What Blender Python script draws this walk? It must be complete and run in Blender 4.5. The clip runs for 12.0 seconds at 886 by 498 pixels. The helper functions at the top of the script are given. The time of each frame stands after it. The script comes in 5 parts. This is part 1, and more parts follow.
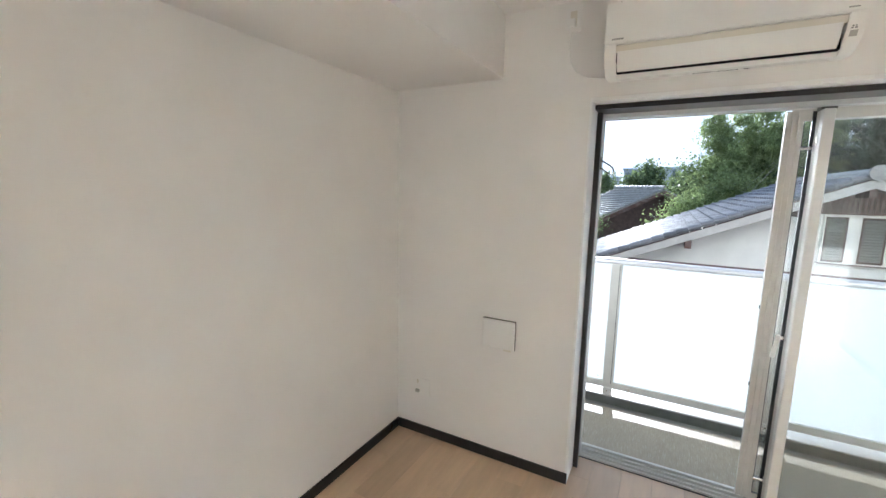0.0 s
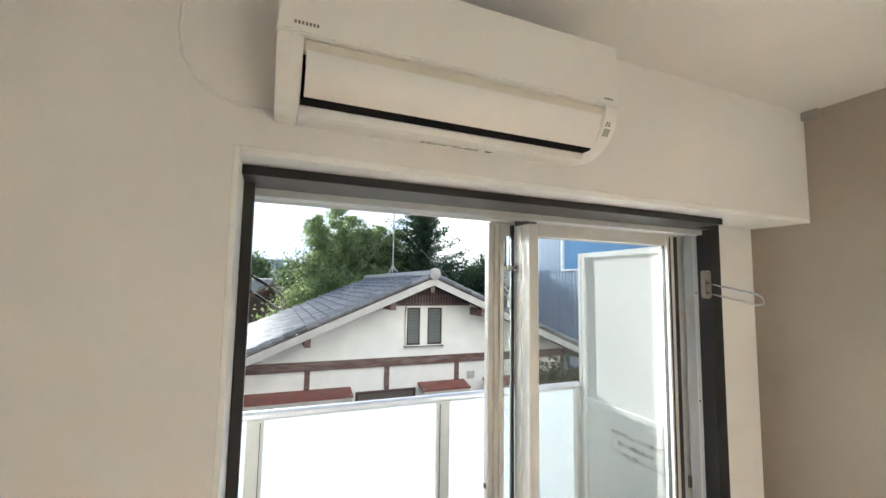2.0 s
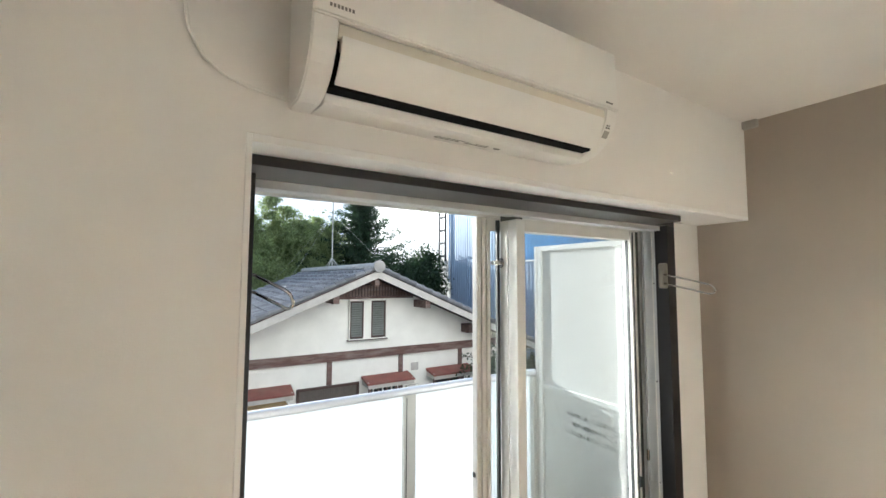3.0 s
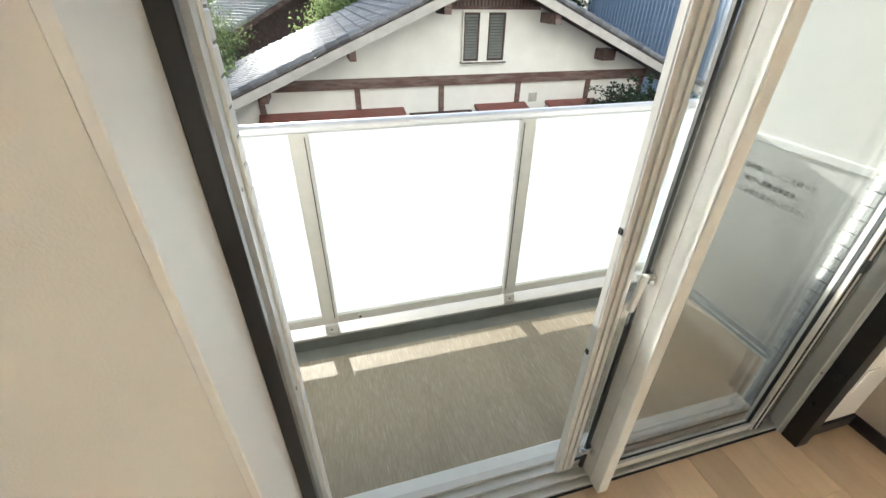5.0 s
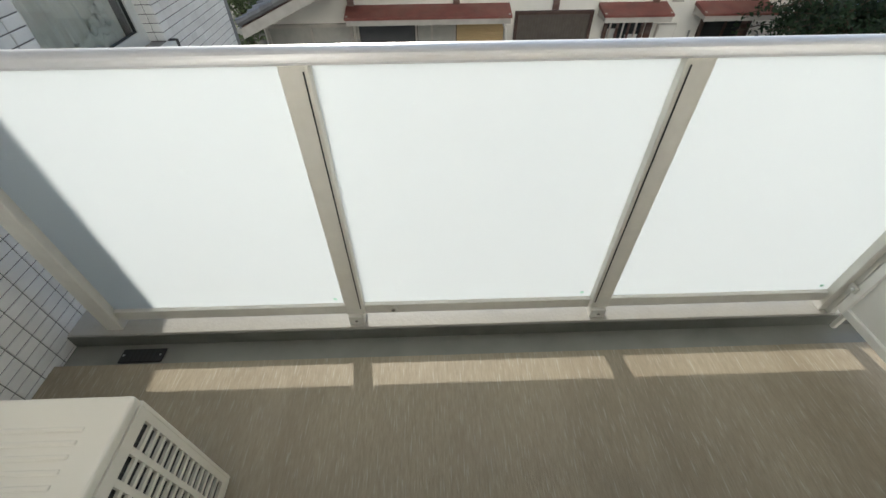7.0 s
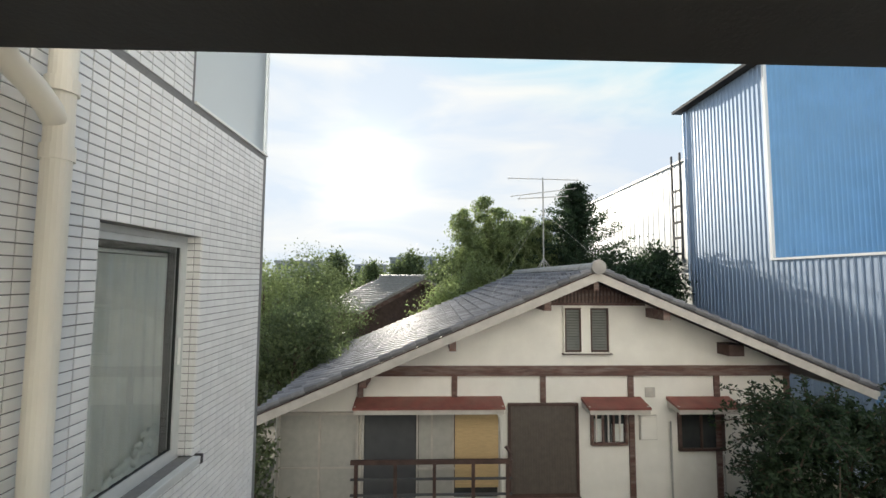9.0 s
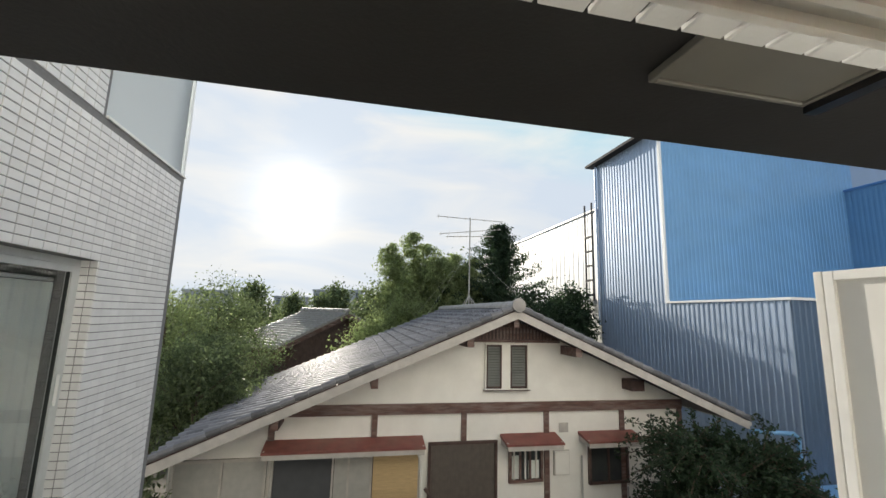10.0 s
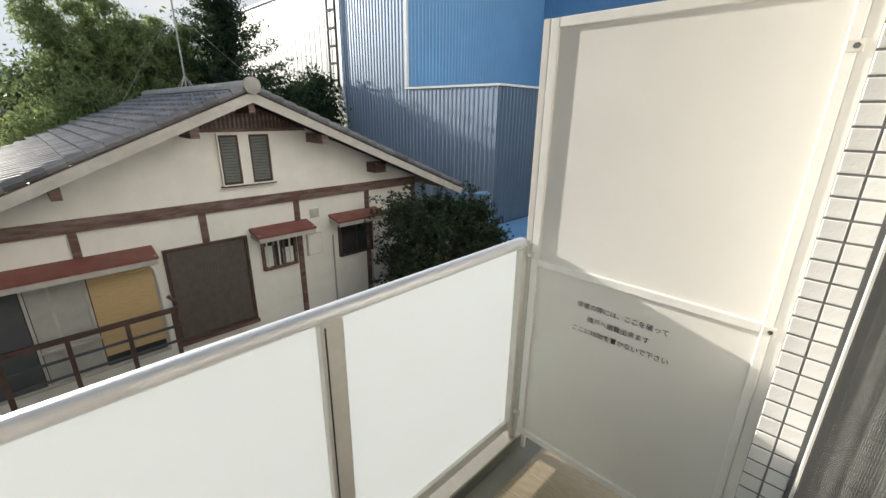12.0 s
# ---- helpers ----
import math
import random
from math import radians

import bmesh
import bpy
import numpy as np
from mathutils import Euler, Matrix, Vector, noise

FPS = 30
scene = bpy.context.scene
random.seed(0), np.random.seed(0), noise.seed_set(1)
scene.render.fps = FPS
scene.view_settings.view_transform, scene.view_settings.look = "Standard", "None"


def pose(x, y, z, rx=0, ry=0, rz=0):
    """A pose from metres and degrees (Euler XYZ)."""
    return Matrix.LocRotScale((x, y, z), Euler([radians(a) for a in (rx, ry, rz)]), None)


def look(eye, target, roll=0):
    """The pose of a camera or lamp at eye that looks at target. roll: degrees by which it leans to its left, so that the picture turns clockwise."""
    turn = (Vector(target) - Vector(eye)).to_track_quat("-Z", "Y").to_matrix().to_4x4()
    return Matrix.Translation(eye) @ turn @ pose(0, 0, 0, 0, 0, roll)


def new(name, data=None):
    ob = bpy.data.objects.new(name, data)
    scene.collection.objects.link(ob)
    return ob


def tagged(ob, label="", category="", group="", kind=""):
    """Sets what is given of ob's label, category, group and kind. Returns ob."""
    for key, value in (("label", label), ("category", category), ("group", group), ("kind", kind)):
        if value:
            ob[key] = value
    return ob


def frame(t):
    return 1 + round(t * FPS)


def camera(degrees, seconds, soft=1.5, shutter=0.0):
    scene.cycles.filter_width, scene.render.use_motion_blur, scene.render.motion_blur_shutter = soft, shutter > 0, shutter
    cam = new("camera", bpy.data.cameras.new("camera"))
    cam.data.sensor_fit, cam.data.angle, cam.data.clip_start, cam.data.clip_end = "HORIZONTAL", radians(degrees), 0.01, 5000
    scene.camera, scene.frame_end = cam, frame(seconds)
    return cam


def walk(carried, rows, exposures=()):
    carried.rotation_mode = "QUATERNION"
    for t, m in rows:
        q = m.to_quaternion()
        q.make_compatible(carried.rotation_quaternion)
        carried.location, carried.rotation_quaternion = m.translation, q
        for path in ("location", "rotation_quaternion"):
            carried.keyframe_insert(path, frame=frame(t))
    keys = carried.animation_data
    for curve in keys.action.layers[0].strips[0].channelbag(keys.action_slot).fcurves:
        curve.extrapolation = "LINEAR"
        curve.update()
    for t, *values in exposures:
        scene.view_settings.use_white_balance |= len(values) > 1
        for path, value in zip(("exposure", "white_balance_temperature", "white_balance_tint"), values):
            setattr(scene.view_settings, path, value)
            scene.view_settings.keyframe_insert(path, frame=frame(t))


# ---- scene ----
# the camera and its walk
cam = camera(94.5, 12.0)
PATH = [
    (0, (0.199, -0.13, 1.574), (-0.749, 1.606, 1.28), 1.1),
    (0.5, (0.133, 0.285, 1.636), (-0.299, 2.231, 1.479), 0.9),
    (1, (0.055, 0.618, 1.662), (0.107, 2.617, 1.623), 0.4),
    (1.5, (0.012, 0.888, 1.679), (0.431, 2.842, 1.75), 1.1),
    (2, (-0.079, 1.016, 1.717), (0.68, 2.858, 1.893), 0.9),
    (2.5, (-0.249, 1.075, 1.736), (0.789, 2.772, 1.94), -0.1),
    (4.5, (-0.137, 1.361, 1.578), (0.653, 3.078, 0.924), -0.4),
    (5, (-0.009, 1.629, 1.505), (0.461, 3.256, 0.441), 0.8),
    (5.5, (0.06, 1.911, 1.457), (0.337, 3.408, 0.16), 0.5),
    (6, (0.119, 2.108, 1.416), (0.266, 3.505, -0.008), -0.3),
    (6.5, (0.199, 2.273, 1.369), (0.278, 3.618, -0.109), -0.3),
    (7, (0.233, 2.356, 1.391), (0.265, 3.781, -0.011), -0.6),
    (7.5, (0.225, 2.378, 1.532), (0.255, 4.104, 0.524), -0.5),
    (9.5, (0.177, 2.159, 1.759), (0.285, 4.136, 2.04), 1.5),
    (10, (0.189, 2.143, 1.754), (0.594, 4.076, 2.07), 1.6),
    (10.5, (0.236, 2.291, 1.751), (1.206, 4.021, 2.011), 1.1),
    (11, (0.291, 2.388, 1.738), (1.696, 3.808, 1.841), 0.7),
    (11.5, (0.334, 2.425, 1.693), (1.866, 3.697, 1.512), 0.7),
    (12, (0.383, 2.432, 1.601), (1.741, 3.756, 0.967), 0.8),
]
EXPOSURES = [(0.0, 1.88, 5600, 9), (0.4, 1.82, 6000, 8), (1.0, 1.85, 6200, 7), (1.5, 1.82, 6150, 7), (2.7, 1.82, 5950, 7), (4.6, 1.80, 6400, 6), (5.0, 1.95, 6350, 6), (5.4, 1.62, 6500, 6), (6.0, 1.40, 6600, 7), (6.5, 1.20, 6650, 8), (7.5, 1.20, 6500, 7), (9.3, 1.24, 7000, 9), (11.0, 0.86, 7000, 10), (12.0, 1.06, 6900, 9)]
walk(cam, [(t, look(eye, target, roll)) for t, eye, target, roll in PATH], EXPOSURES)

# ---- light ----
SUN = Vector((-0.147, 0.957, 0.249)).normalized()
world = bpy.data.worlds.new("sky")
scene.world = world
world.use_nodes = True
wt = world.node_tree
wt.nodes.clear()
w_out = wt.nodes.new("ShaderNodeOutputWorld")
w_bg = wt.nodes.new("ShaderNodeBackground")
w_sky = wt.nodes.new("ShaderNodeTexSky")
w_sky.sky_type = "NISHITA"
w_sky.sun_disc = False
w_sky.sun_elevation = math.asin(SUN.z)
w_sky.sun_rotation = math.atan2(SUN.x, SUN.y)
w_sky.air_density, w_sky.dust_density, w_sky.ozone_density = 0.8, 0.06, 1.5
w_co = wt.nodes.new("ShaderNodeTexCoord")
w_map = wt.nodes.new("ShaderNodeMapping")
w_map.inputs["Scale"].default_value = (1.3, 1.0, 4.5)
w_noise = wt.nodes.new("ShaderNodeTexNoise")
w_noise.inputs["Scale"].default_value = 2.1
w_noise.inputs["Detail"].default_value = 7
w_noise.inputs["Distortion"].default_value = 0.6
w_ramp = wt.nodes.new("ShaderNodeValToRGB")
w_ramp.color_ramp.elements[0].position = 0.42
w_ramp.color_ramp.elements[0].color = (0.12, 0.12, 0.12, 1)
w_ramp.color_ramp.elements[1].position = 0.72
w_ramp.color_ramp.elements[1].color = (0.8, 0.8, 0.8, 1)
w_mix = wt.nodes.new("ShaderNodeMixRGB")
w_mix.inputs[2].default_value = (3.0, 2.97, 2.9, 1)
wt.links.new(w_co.outputs["Generated"], w_map.inputs["Vector"])
wt.links.new(w_map.outputs["Vector"], w_noise.inputs["Vector"])
wt.links.new(w_noise.outputs["Fac"], w_ramp.inputs["Fac"])
wt.links.new(w_ramp.outputs["Color"], w_mix.inputs[0])
w_cap = wt.nodes.new("ShaderNodeVectorMath")
w_cap.operation = "MINIMUM"
w_cap.inputs[1].default_value = (1.9, 2.3, 2.9)
wt.links.new(w_sky.outputs["Color"], w_cap.inputs[0])
wt.links.new(w_cap.outputs["Vector"], w_mix.inputs[1])
# the sun's own glare and the bright haze round it
w_nrm = wt.nodes.new("ShaderNodeVectorMath")
w_nrm.operation = "NORMALIZE"
w_dot = wt.nodes.new("ShaderNodeVectorMath")
w_dot.operation = "DOT_PRODUCT"
w_dot.inputs[1].default_value = SUN
wt.links.new(w_co.outputs["Generated"], w_nrm.inputs[0])
wt.links.new(w_nrm.outputs["Vector"], w_dot.inputs[0])
w_pos = wt.nodes.new("ShaderNodeMath")
w_pos.operation = "MAXIMUM"
w_pos.inputs[1].default_value = 0.0
wt.links.new(w_dot.outputs["Value"], w_pos.inputs[0])
sky_out = w_mix.outputs["Color"]
for power, tone in ((2600.0, (70.0, 66.0, 60.0)), (260.0, (1.4, 1.34, 1.22)), (18.0, (0.22, 0.21, 0.18))):
    w_pow = wt.nodes.new("ShaderNodeMath")
    w_pow.operation = "POWER"
    w_pow.inputs[1].default_value = power
    wt.links.new(w_pos.outputs[0], w_pow.inputs[0])
    w_scl = wt.nodes.new("ShaderNodeVectorMath")
    w_scl.operation = "SCALE"
    w_scl.inputs[0].default_value = tone
    wt.links.new(w_pow.outputs[0], w_scl.inputs["Scale"])
    w_add = wt.nodes.new("ShaderNodeVectorMath")
    w_add.operation = "ADD"
    wt.links.new(sky_out, w_add.inputs[0])
    wt.links.new(w_scl.outputs["Vector"], w_add.inputs[1])
    sky_out = w_add.outputs["Vector"]
wt.links.new(sky_out, w_bg.inputs["Color"])
w_bg.inputs["Strength"].default_value = 0.148
wt.links.new(w_bg.outputs["Background"], w_out.inputs["Surface"])
sun_data = bpy.data.lights.new("sun", "SUN")
sun_data.energy, sun_data.angle, sun_data.color = 3.7, radians(0.6), (1.0, 0.95, 0.88)
sun = new("sun", sun_data)
sun.matrix_world = look(SUN * 60, (0, 0, 0))

# ---- materials ----
def mat(name, col, rough=0.6, metal=0.0, var=0.08, scale=6.0, bump=0.0, bscale=60.0, stretch=(1, 1, 1), rnd=0.0,
        dirt=None, dirt_amt=0.0, dirt_scale=1.2, spec=0.5, coat=0.0):
    m = bpy.data.materials.new(name)
    m.use_nodes = True
    nt = m.node_tree
    b = nt.nodes["Principled BSDF"]
    b.inputs["Roughness"].default_value = rough
    b.inputs["Metallic"].default_value = metal
    b.inputs["Specular IOR Level"].default_value = spec
    b.inputs["Coat Weight"].default_value = coat
    co = nt.nodes.new("ShaderNodeTexCoord")
    mp = nt.nodes.new("ShaderNodeMapping")
    mp.inputs["Scale"].default_value = stretch
    nt.links.new(co.outputs["Object"], mp.inputs["Vector"])
    n = nt.nodes.new("ShaderNodeTexNoise")
    n.inputs["Scale"].default_value = scale
    n.inputs["Detail"].default_value = 6
    nt.links.new(mp.outputs["Vector"], n.inputs["Vector"])
    ramp = nt.nodes.new("ShaderNodeValToRGB")
    lo = [max(0.0, c * (1 - var)) for c in col]
    hi = [min(1.0, c * (1 + var)) for c in col]
    ramp.color_ramp.elements[0].position, ramp.color_ramp.elements[1].position = 0.3, 0.7
    ramp.color_ramp.elements[0].color = (*lo, 1)
    ramp.color_ramp.elements[1].color = (*hi, 1)
    nt.links.new(n.outputs["Fac"], ramp.inputs["Fac"])
    out = ramp.outputs["Color"]
    if dirt:
        n2 = nt.nodes.new("ShaderNodeTexNoise")
        n2.inputs["Scale"].default_value = dirt_scale
        n2.inputs["Detail"].default_value = 8
        n2.inputs["Roughness"].default_value = 0.65
        nt.links.new(mp.outputs["Vector"], n2.inputs["Vector"])
        r2 = nt.nodes.new("ShaderNodeValToRGB")
        r2.color_ramp.elements[0].position, r2.color_ramp.elements[1].position = 0.45, 0.75
        r2.color_ramp.elements[0].color = (0, 0, 0, 1)
        r2.color_ramp.elements[1].color = (dirt_amt, dirt_amt, dirt_amt, 1)
        nt.links.new(n2.outputs["Fac"], r2.inputs["Fac"])
        mx = nt.nodes.new("ShaderNodeMixRGB")
        mx.inputs[2].default_value = (*dirt, 1)
        nt.links.new(r2.outputs["Color"], mx.inputs[0])
        nt.links.new(out, mx.inputs[1])
        out = mx.outputs["Color"]
    if rnd:
        oi = nt.nodes.new("ShaderNodeObjectInfo")
        geo = nt.nodes.new("ShaderNodeNewGeometry")
        ad = nt.nodes.new("ShaderNodeMath")
        ad.operation = "ADD"
        nt.links.new(oi.outputs["Random"], ad.inputs[0])
        nt.links.new(geo.outputs["Random Per Island"], ad.inputs[1])
        fr = nt.nodes.new("ShaderNodeMath")
        fr.operation = "FRACT"
        nt.links.new(ad.outputs[0], fr.inputs[0])
        mr = nt.nodes.new("ShaderNodeMapRange")
        mr.inputs["To Min"].default_value, mr.inputs["To Max"].default_value = 1 - rnd, 1 + rnd
        nt.links.new(fr.outputs[0], mr.inputs["Value"])
        hsv = nt.nodes.new("ShaderNodeHueSaturation")
        nt.links.new(mr.outputs["Result"], hsv.inputs["Value"])
        nt.links.new(out, hsv.inputs["Color"])
        out = hsv.outputs["Color"]
    nt.links.new(out, b.inputs["Base Color"])
    rr = nt.nodes.new("ShaderNodeMapRange")
    rr.inputs["To Min"].default_value, rr.inputs["To Max"].default_value = max(0.02, rough - 0.08), min(1.0, rough + 0.08)
    nt.links.new(n.outputs["Fac"], rr.inputs["Value"])
    nt.links.new(rr.outputs["Result"], b.inputs["Roughness"])
    if bump:
        n3 = nt.nodes.new("ShaderNodeTexNoise")
        n3.inputs["Scale"].default_value = bscale
        n3.inputs["Detail"].default_value = 4
        nt.links.new(mp.outputs["Vector"], n3.inputs["Vector"])
        bp = nt.nodes.new("ShaderNodeBump")
        bp.inputs["Strength"].default_value = bump
        bp.inputs["Distance"].default_value = 0.01
        nt.links.new(n3.outputs["Fac"], bp.inputs["Height"])
        nt.links.new(bp.outputs["Normal"], b.inputs["Normal"])
    return m


M_WALL = mat("wallpaper", (0.87, 0.85, 0.81), 0.75, var=0.02, scale=3, bump=0.10, bscale=300)
M_ACCENT = mat("tan_wallpaper", (0.47, 0.41, 0.335), 0.75, var=0.03, scale=3, bump=0.12, bscale=300)
M_CEIL = mat("ceiling_paper", (0.89, 0.875, 0.84), 0.8, var=0.02, scale=3, bump=0.25, bscale=220)
M_BLACK = mat("black_casing", (0.014, 0.013, 0.014), 0.30, var=0.1, scale=3, spec=0.5, coat=0.08)
M_FLOOR = mat("wood_floor", (0.67, 0.485, 0.315), 0.40, var=0.07, scale=4, stretch=(6, 0.7, 1), bump=0.08, bscale=40, rnd=0.10)
# handrail aluminium, with the sky's bluish reflection partly put into the colour
M_RAIL = mat("sky_tinted_handrail", (0.80, 0.81, 0.84), 0.42, metal=0.4, var=0.03, scale=20)
M_BEIGE = mat("beige_bracket", (0.27, 0.235, 0.19), 0.5, var=0.05)
M_HATCH = mat("hatch_steel", (0.15, 0.143, 0.125), 0.35, var=0.08, scale=4)
M_GAP = mat("shadow_gap_grey", (0.16, 0.145, 0.125), 0.7)
M_ALU = mat("silver_aluminium", (0.69, 0.68, 0.64), 0.50, metal=0.08, var=0.04, scale=20, bump=0.02, bscale=300)
M_ALUF = mat("anodised_frame", (0.66, 0.68, 0.68), 0.36, metal=0.35, var=0.04, scale=20, bump=0.02, bscale=300)
M_ALUW = mat("pale_aluminium", (0.83, 0.83, 0.80), 0.38, metal=0.05, var=0.03, scale=20)
M_GASKET = mat("dark_gasket", (0.03, 0.035, 0.035), 0.6)
M_PLASTIC = mat("white_plastic", (0.87, 0.86, 0.82), 0.35, var=0.01, scale=4)
M_PLASTIC2 = mat("cream_plastic", (0.76, 0.72, 0.62), 0.4, var=0.02, scale=4)
M_CHROME = mat("chrome", (0.75, 0.75, 0.74), 0.15, metal=1.0, var=0.02)
M_CONC = mat("balcony_screed", (0.335, 0.285, 0.21), 0.5, var=0.13, scale=150, bump=0.17, bscale=160, stretch=(1.0, 0.16, 1),
             dirt=(0.20, 0.155, 0.105), dirt_amt=0.8, dirt_scale=2.2)
nt_ = M_CONC.node_tree
b_ = nt_.nodes["Principled BSDF"]
src_ = b_.inputs["Base Color"].links[0].from_socket
co_ = nt_.nodes.new("ShaderNodeTexCoord")
mp_ = nt_.nodes.new("ShaderNodeMapping")
mp_.inputs["Scale"].default_value = (1.0, 0.06, 1.0)
mp_.inputs["Rotation"].default_value = (0, 0, radians(6))
n_ = nt_.nodes.new("ShaderNodeTexNoise")
n_.inputs["Scale"].default_value = 190
n_.inputs["Detail"].default_value = 3
r_ = nt_.nodes.new("ShaderNodeValToRGB")
r_.color_ramp.elements[0].position, r_.color_ramp.elements[1].position = 0.58, 0.68
r_.color_ramp.elements[0].color, r_.color_ramp.elements[1].color = (0, 0, 0, 1), (0.4, 0.4, 0.4, 1)
x_ = nt_.nodes.new("ShaderNodeMixRGB")
x_.inputs[2].default_value = (0.56, 0.53, 0.46, 1)
nt_.links.new(co_.outputs["Object"], mp_.inputs["Vector"])
nt_.links.new(mp_.outputs["Vector"], n_.inputs["Vector"])
nt_.links.new(n_.outputs["Fac"], r_.inputs["Fac"])
nt_.links.new(r_.outputs["Color"], x_.inputs[0])
nt_.links.new(src_, x_.inputs[1])
nt_.links.new(x_.outputs["Color"], b_.inputs["Base Color"])
M_KERB = mat("kerb_coating", (0.40, 0.39, 0.36), 0.5, var=0.10, scale=5, bump=0.15, bscale=60, dirt=(0.24, 0.22, 0.19), dirt_amt=0.6, dirt_scale=5)
M_GUTTER = mat("gutter_coating", (0.22, 0.225, 0.205), 0.38, var=0.12, scale=6, bump=0.1, bscale=60, dirt=(0.22, 0.22, 0.20), dirt_amt=0.5, dirt_scale=3)
M_TILE = mat("white_wall_tile", (0.76, 0.76, 0.75), 0.34, var=0.05, scale=9, bump=0.16, bscale=90, rnd=0.05)
M_GROUT = mat("grey_grout", (0.19, 0.19, 0.19), 0.9, var=0.1, scale=30)
# the slab's underside lies in shade; that darkness is put into this colour
M_DARK = mat("soffit_shade_dark", (0.014, 0.0135, 0.013), 0.7, var=0.12, scale=4, bump=0.2, bscale=60)
M_PANEL = mat("partition_board", (0.76, 0.755, 0.72), 0.55, var=0.025, scale=3, bump=0.03, bscale=120)
M_STUCCO = mat("white_stucco", (0.85, 0.825, 0.755), 0.85, var=0.05, scale=2, bump=0.3, bscale=50, dirt=(0.66, 0.62, 0.54), dirt_amt=0.4, dirt_scale=0.9)
M_WOODR = mat("red_brown_timber", (0.12, 0.062, 0.048), 0.6, var=0.3, scale=5, bump=0.2, bscale=20, stretch=(0.6, 4, 4), dirt=(0.38, 0.33, 0.30), dirt_amt=0.55, dirt_scale=3)
M_WOODD = mat("dark_timber", (0.075, 0.042, 0.034), 0.6, var=0.25, scale=6, bump=0.2, bscale=30, dirt=(0.16, 0.11, 0.09), dirt_amt=0.4, dirt_scale=3)
M_KAWARA = mat("grey_roof_tile", (0.15, 0.15, 0.155), 0.47, var=0.25, scale=5, bump=0.12, bscale=40, rnd=0.32, spec=0.36)
M_RIDGE = mat("pale_ridge_tile", (0.30, 0.285, 0.26), 0.55, var=0.2, scale=6, bump=0.2, bscale=40)
M_RED = mat("red_metal_awning", (0.22, 0.070, 0.056), 0.55, var=0.2, scale=5, dirt=(0.24, 0.13, 0.10), dirt_amt=0.6, dirt_scale=3)
M_SHUTTER = mat("brown_shutter", (0.125, 0.105, 0.088), 0.6, var=0.15, scale=10)
M_GREYSH = mat("grey_shutter", (0.42, 0.41, 0.37), 0.6, var=0.08, scale=8)
M_LOUVRE = mat("grey_green_louvre", (0.15, 0.16, 0.145), 0.5, var=0.12, scale=8)
M_BLIND = mat("straw_blind", (0.55, 0.40, 0.21), 0.8, var=0.15, scale=14, stretch=(0.5, 1, 12))
M_BLUE = mat("blue_sheet_metal", (0.16, 0.36, 0.60), 0.42, metal=0.0, var=0.07, scale=1.5, spec=0.6, dirt=(0.19, 0.39, 0.60), dirt_amt=0.4, dirt_scale=0.6)
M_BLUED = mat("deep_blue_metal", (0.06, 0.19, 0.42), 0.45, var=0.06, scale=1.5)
# grazing sun glare on the wing's blue sheet, put in as a pale colour
M_GLAREWING = mat("sun_glare_ribbed_metal", (0.60, 0.61, 0.60), 0.5, metal=0.2, var=0.05, scale=2, dirt=(0.5, 0.52, 0.53), dirt_amt=0.4, dirt_scale=0.8)
# factory blues carry the light: sunlit side paled, shaded annex front and right wing darkened
M_CORRSUN = mat("blue_corrugated_metal", (0.30, 0.385, 0.50), 0.48, metal=0.5, var=0.06, scale=2, dirt=(0.29, 0.345, 0.43), dirt_amt=0.4, dirt_scale=0.8)
M_BLUESHADE = mat("shaded_blue_sheet_metal", (0.09, 0.23, 0.42), 0.42, var=0.07, scale=1.5, dirt=(0.12, 0.26, 0.42), dirt_amt=0.4, dirt_scale=0.6)
M_CORRSHADE = mat("shaded_corrugated_metal", (0.10, 0.155, 0.235), 0.5, metal=0.25, var=0.08, scale=1.5)
M_BRIGHTW = mat("bright_white_reveal_lever", (0.92, 0.915, 0.89), 0.4, var=0.01, scale=5)
M_SOIL = mat("yard_soil", (0.13, 0.115, 0.09), 0.95, var=0.3, scale=2, bump=0.5, bscale=12, dirt=(0.07, 0.09, 0.045), dirt_amt=0.7, dirt_scale=0.7)
M_LEAF = mat("green_leaves", (0.13, 0.17, 0.075), 0.5, var=0.35, scale=1.5, rnd=0.45)
M_LEAFD = mat("dark_green_leaves", (0.036, 0.066, 0.030), 0.5, var=0.3, scale=1.5, rnd=0.4)
M_LEAFY = mat("bamboo_leaves", (0.24, 0.30, 0.125), 0.5, var=0.3, scale=1.5, rnd=0.35)
M_BARK = mat("bark", (0.10, 0.075, 0.05), 0.9, var=0.3, scale=8, bump=0.5, bscale=30)
M_FLANGE = mat("grey_flange", (0.10, 0.105, 0.10), 0.3, var=0.08, scale=12, metal=0.3)
M_INROOM = mat("pale_interior", (0.6, 0.58, 0.53), 0.8, var=0.05, scale=2)
M_INK = mat("black_ink", (0.02, 0.02, 0.02), 0.6)
M_GREYINK = mat("grey_print", (0.18, 0.18, 0.17), 0.6)
M_CURTAIN = mat("lace_curtain", (0.90, 0.93, 0.87), 0.9, var=0.04, scale=10)
M_FAR = mat("distant_concrete", (0.42, 0.44, 0.46), 0.9, var=0.08, scale=0.3)
M_FARW = mat("distant_window", (0.12, 0.15, 0.18), 0.3)
M_ALUG = mat("weathered_grey_aluminium", (0.60, 0.62, 0.61), 0.4, metal=0.2, var=0.06, scale=12)
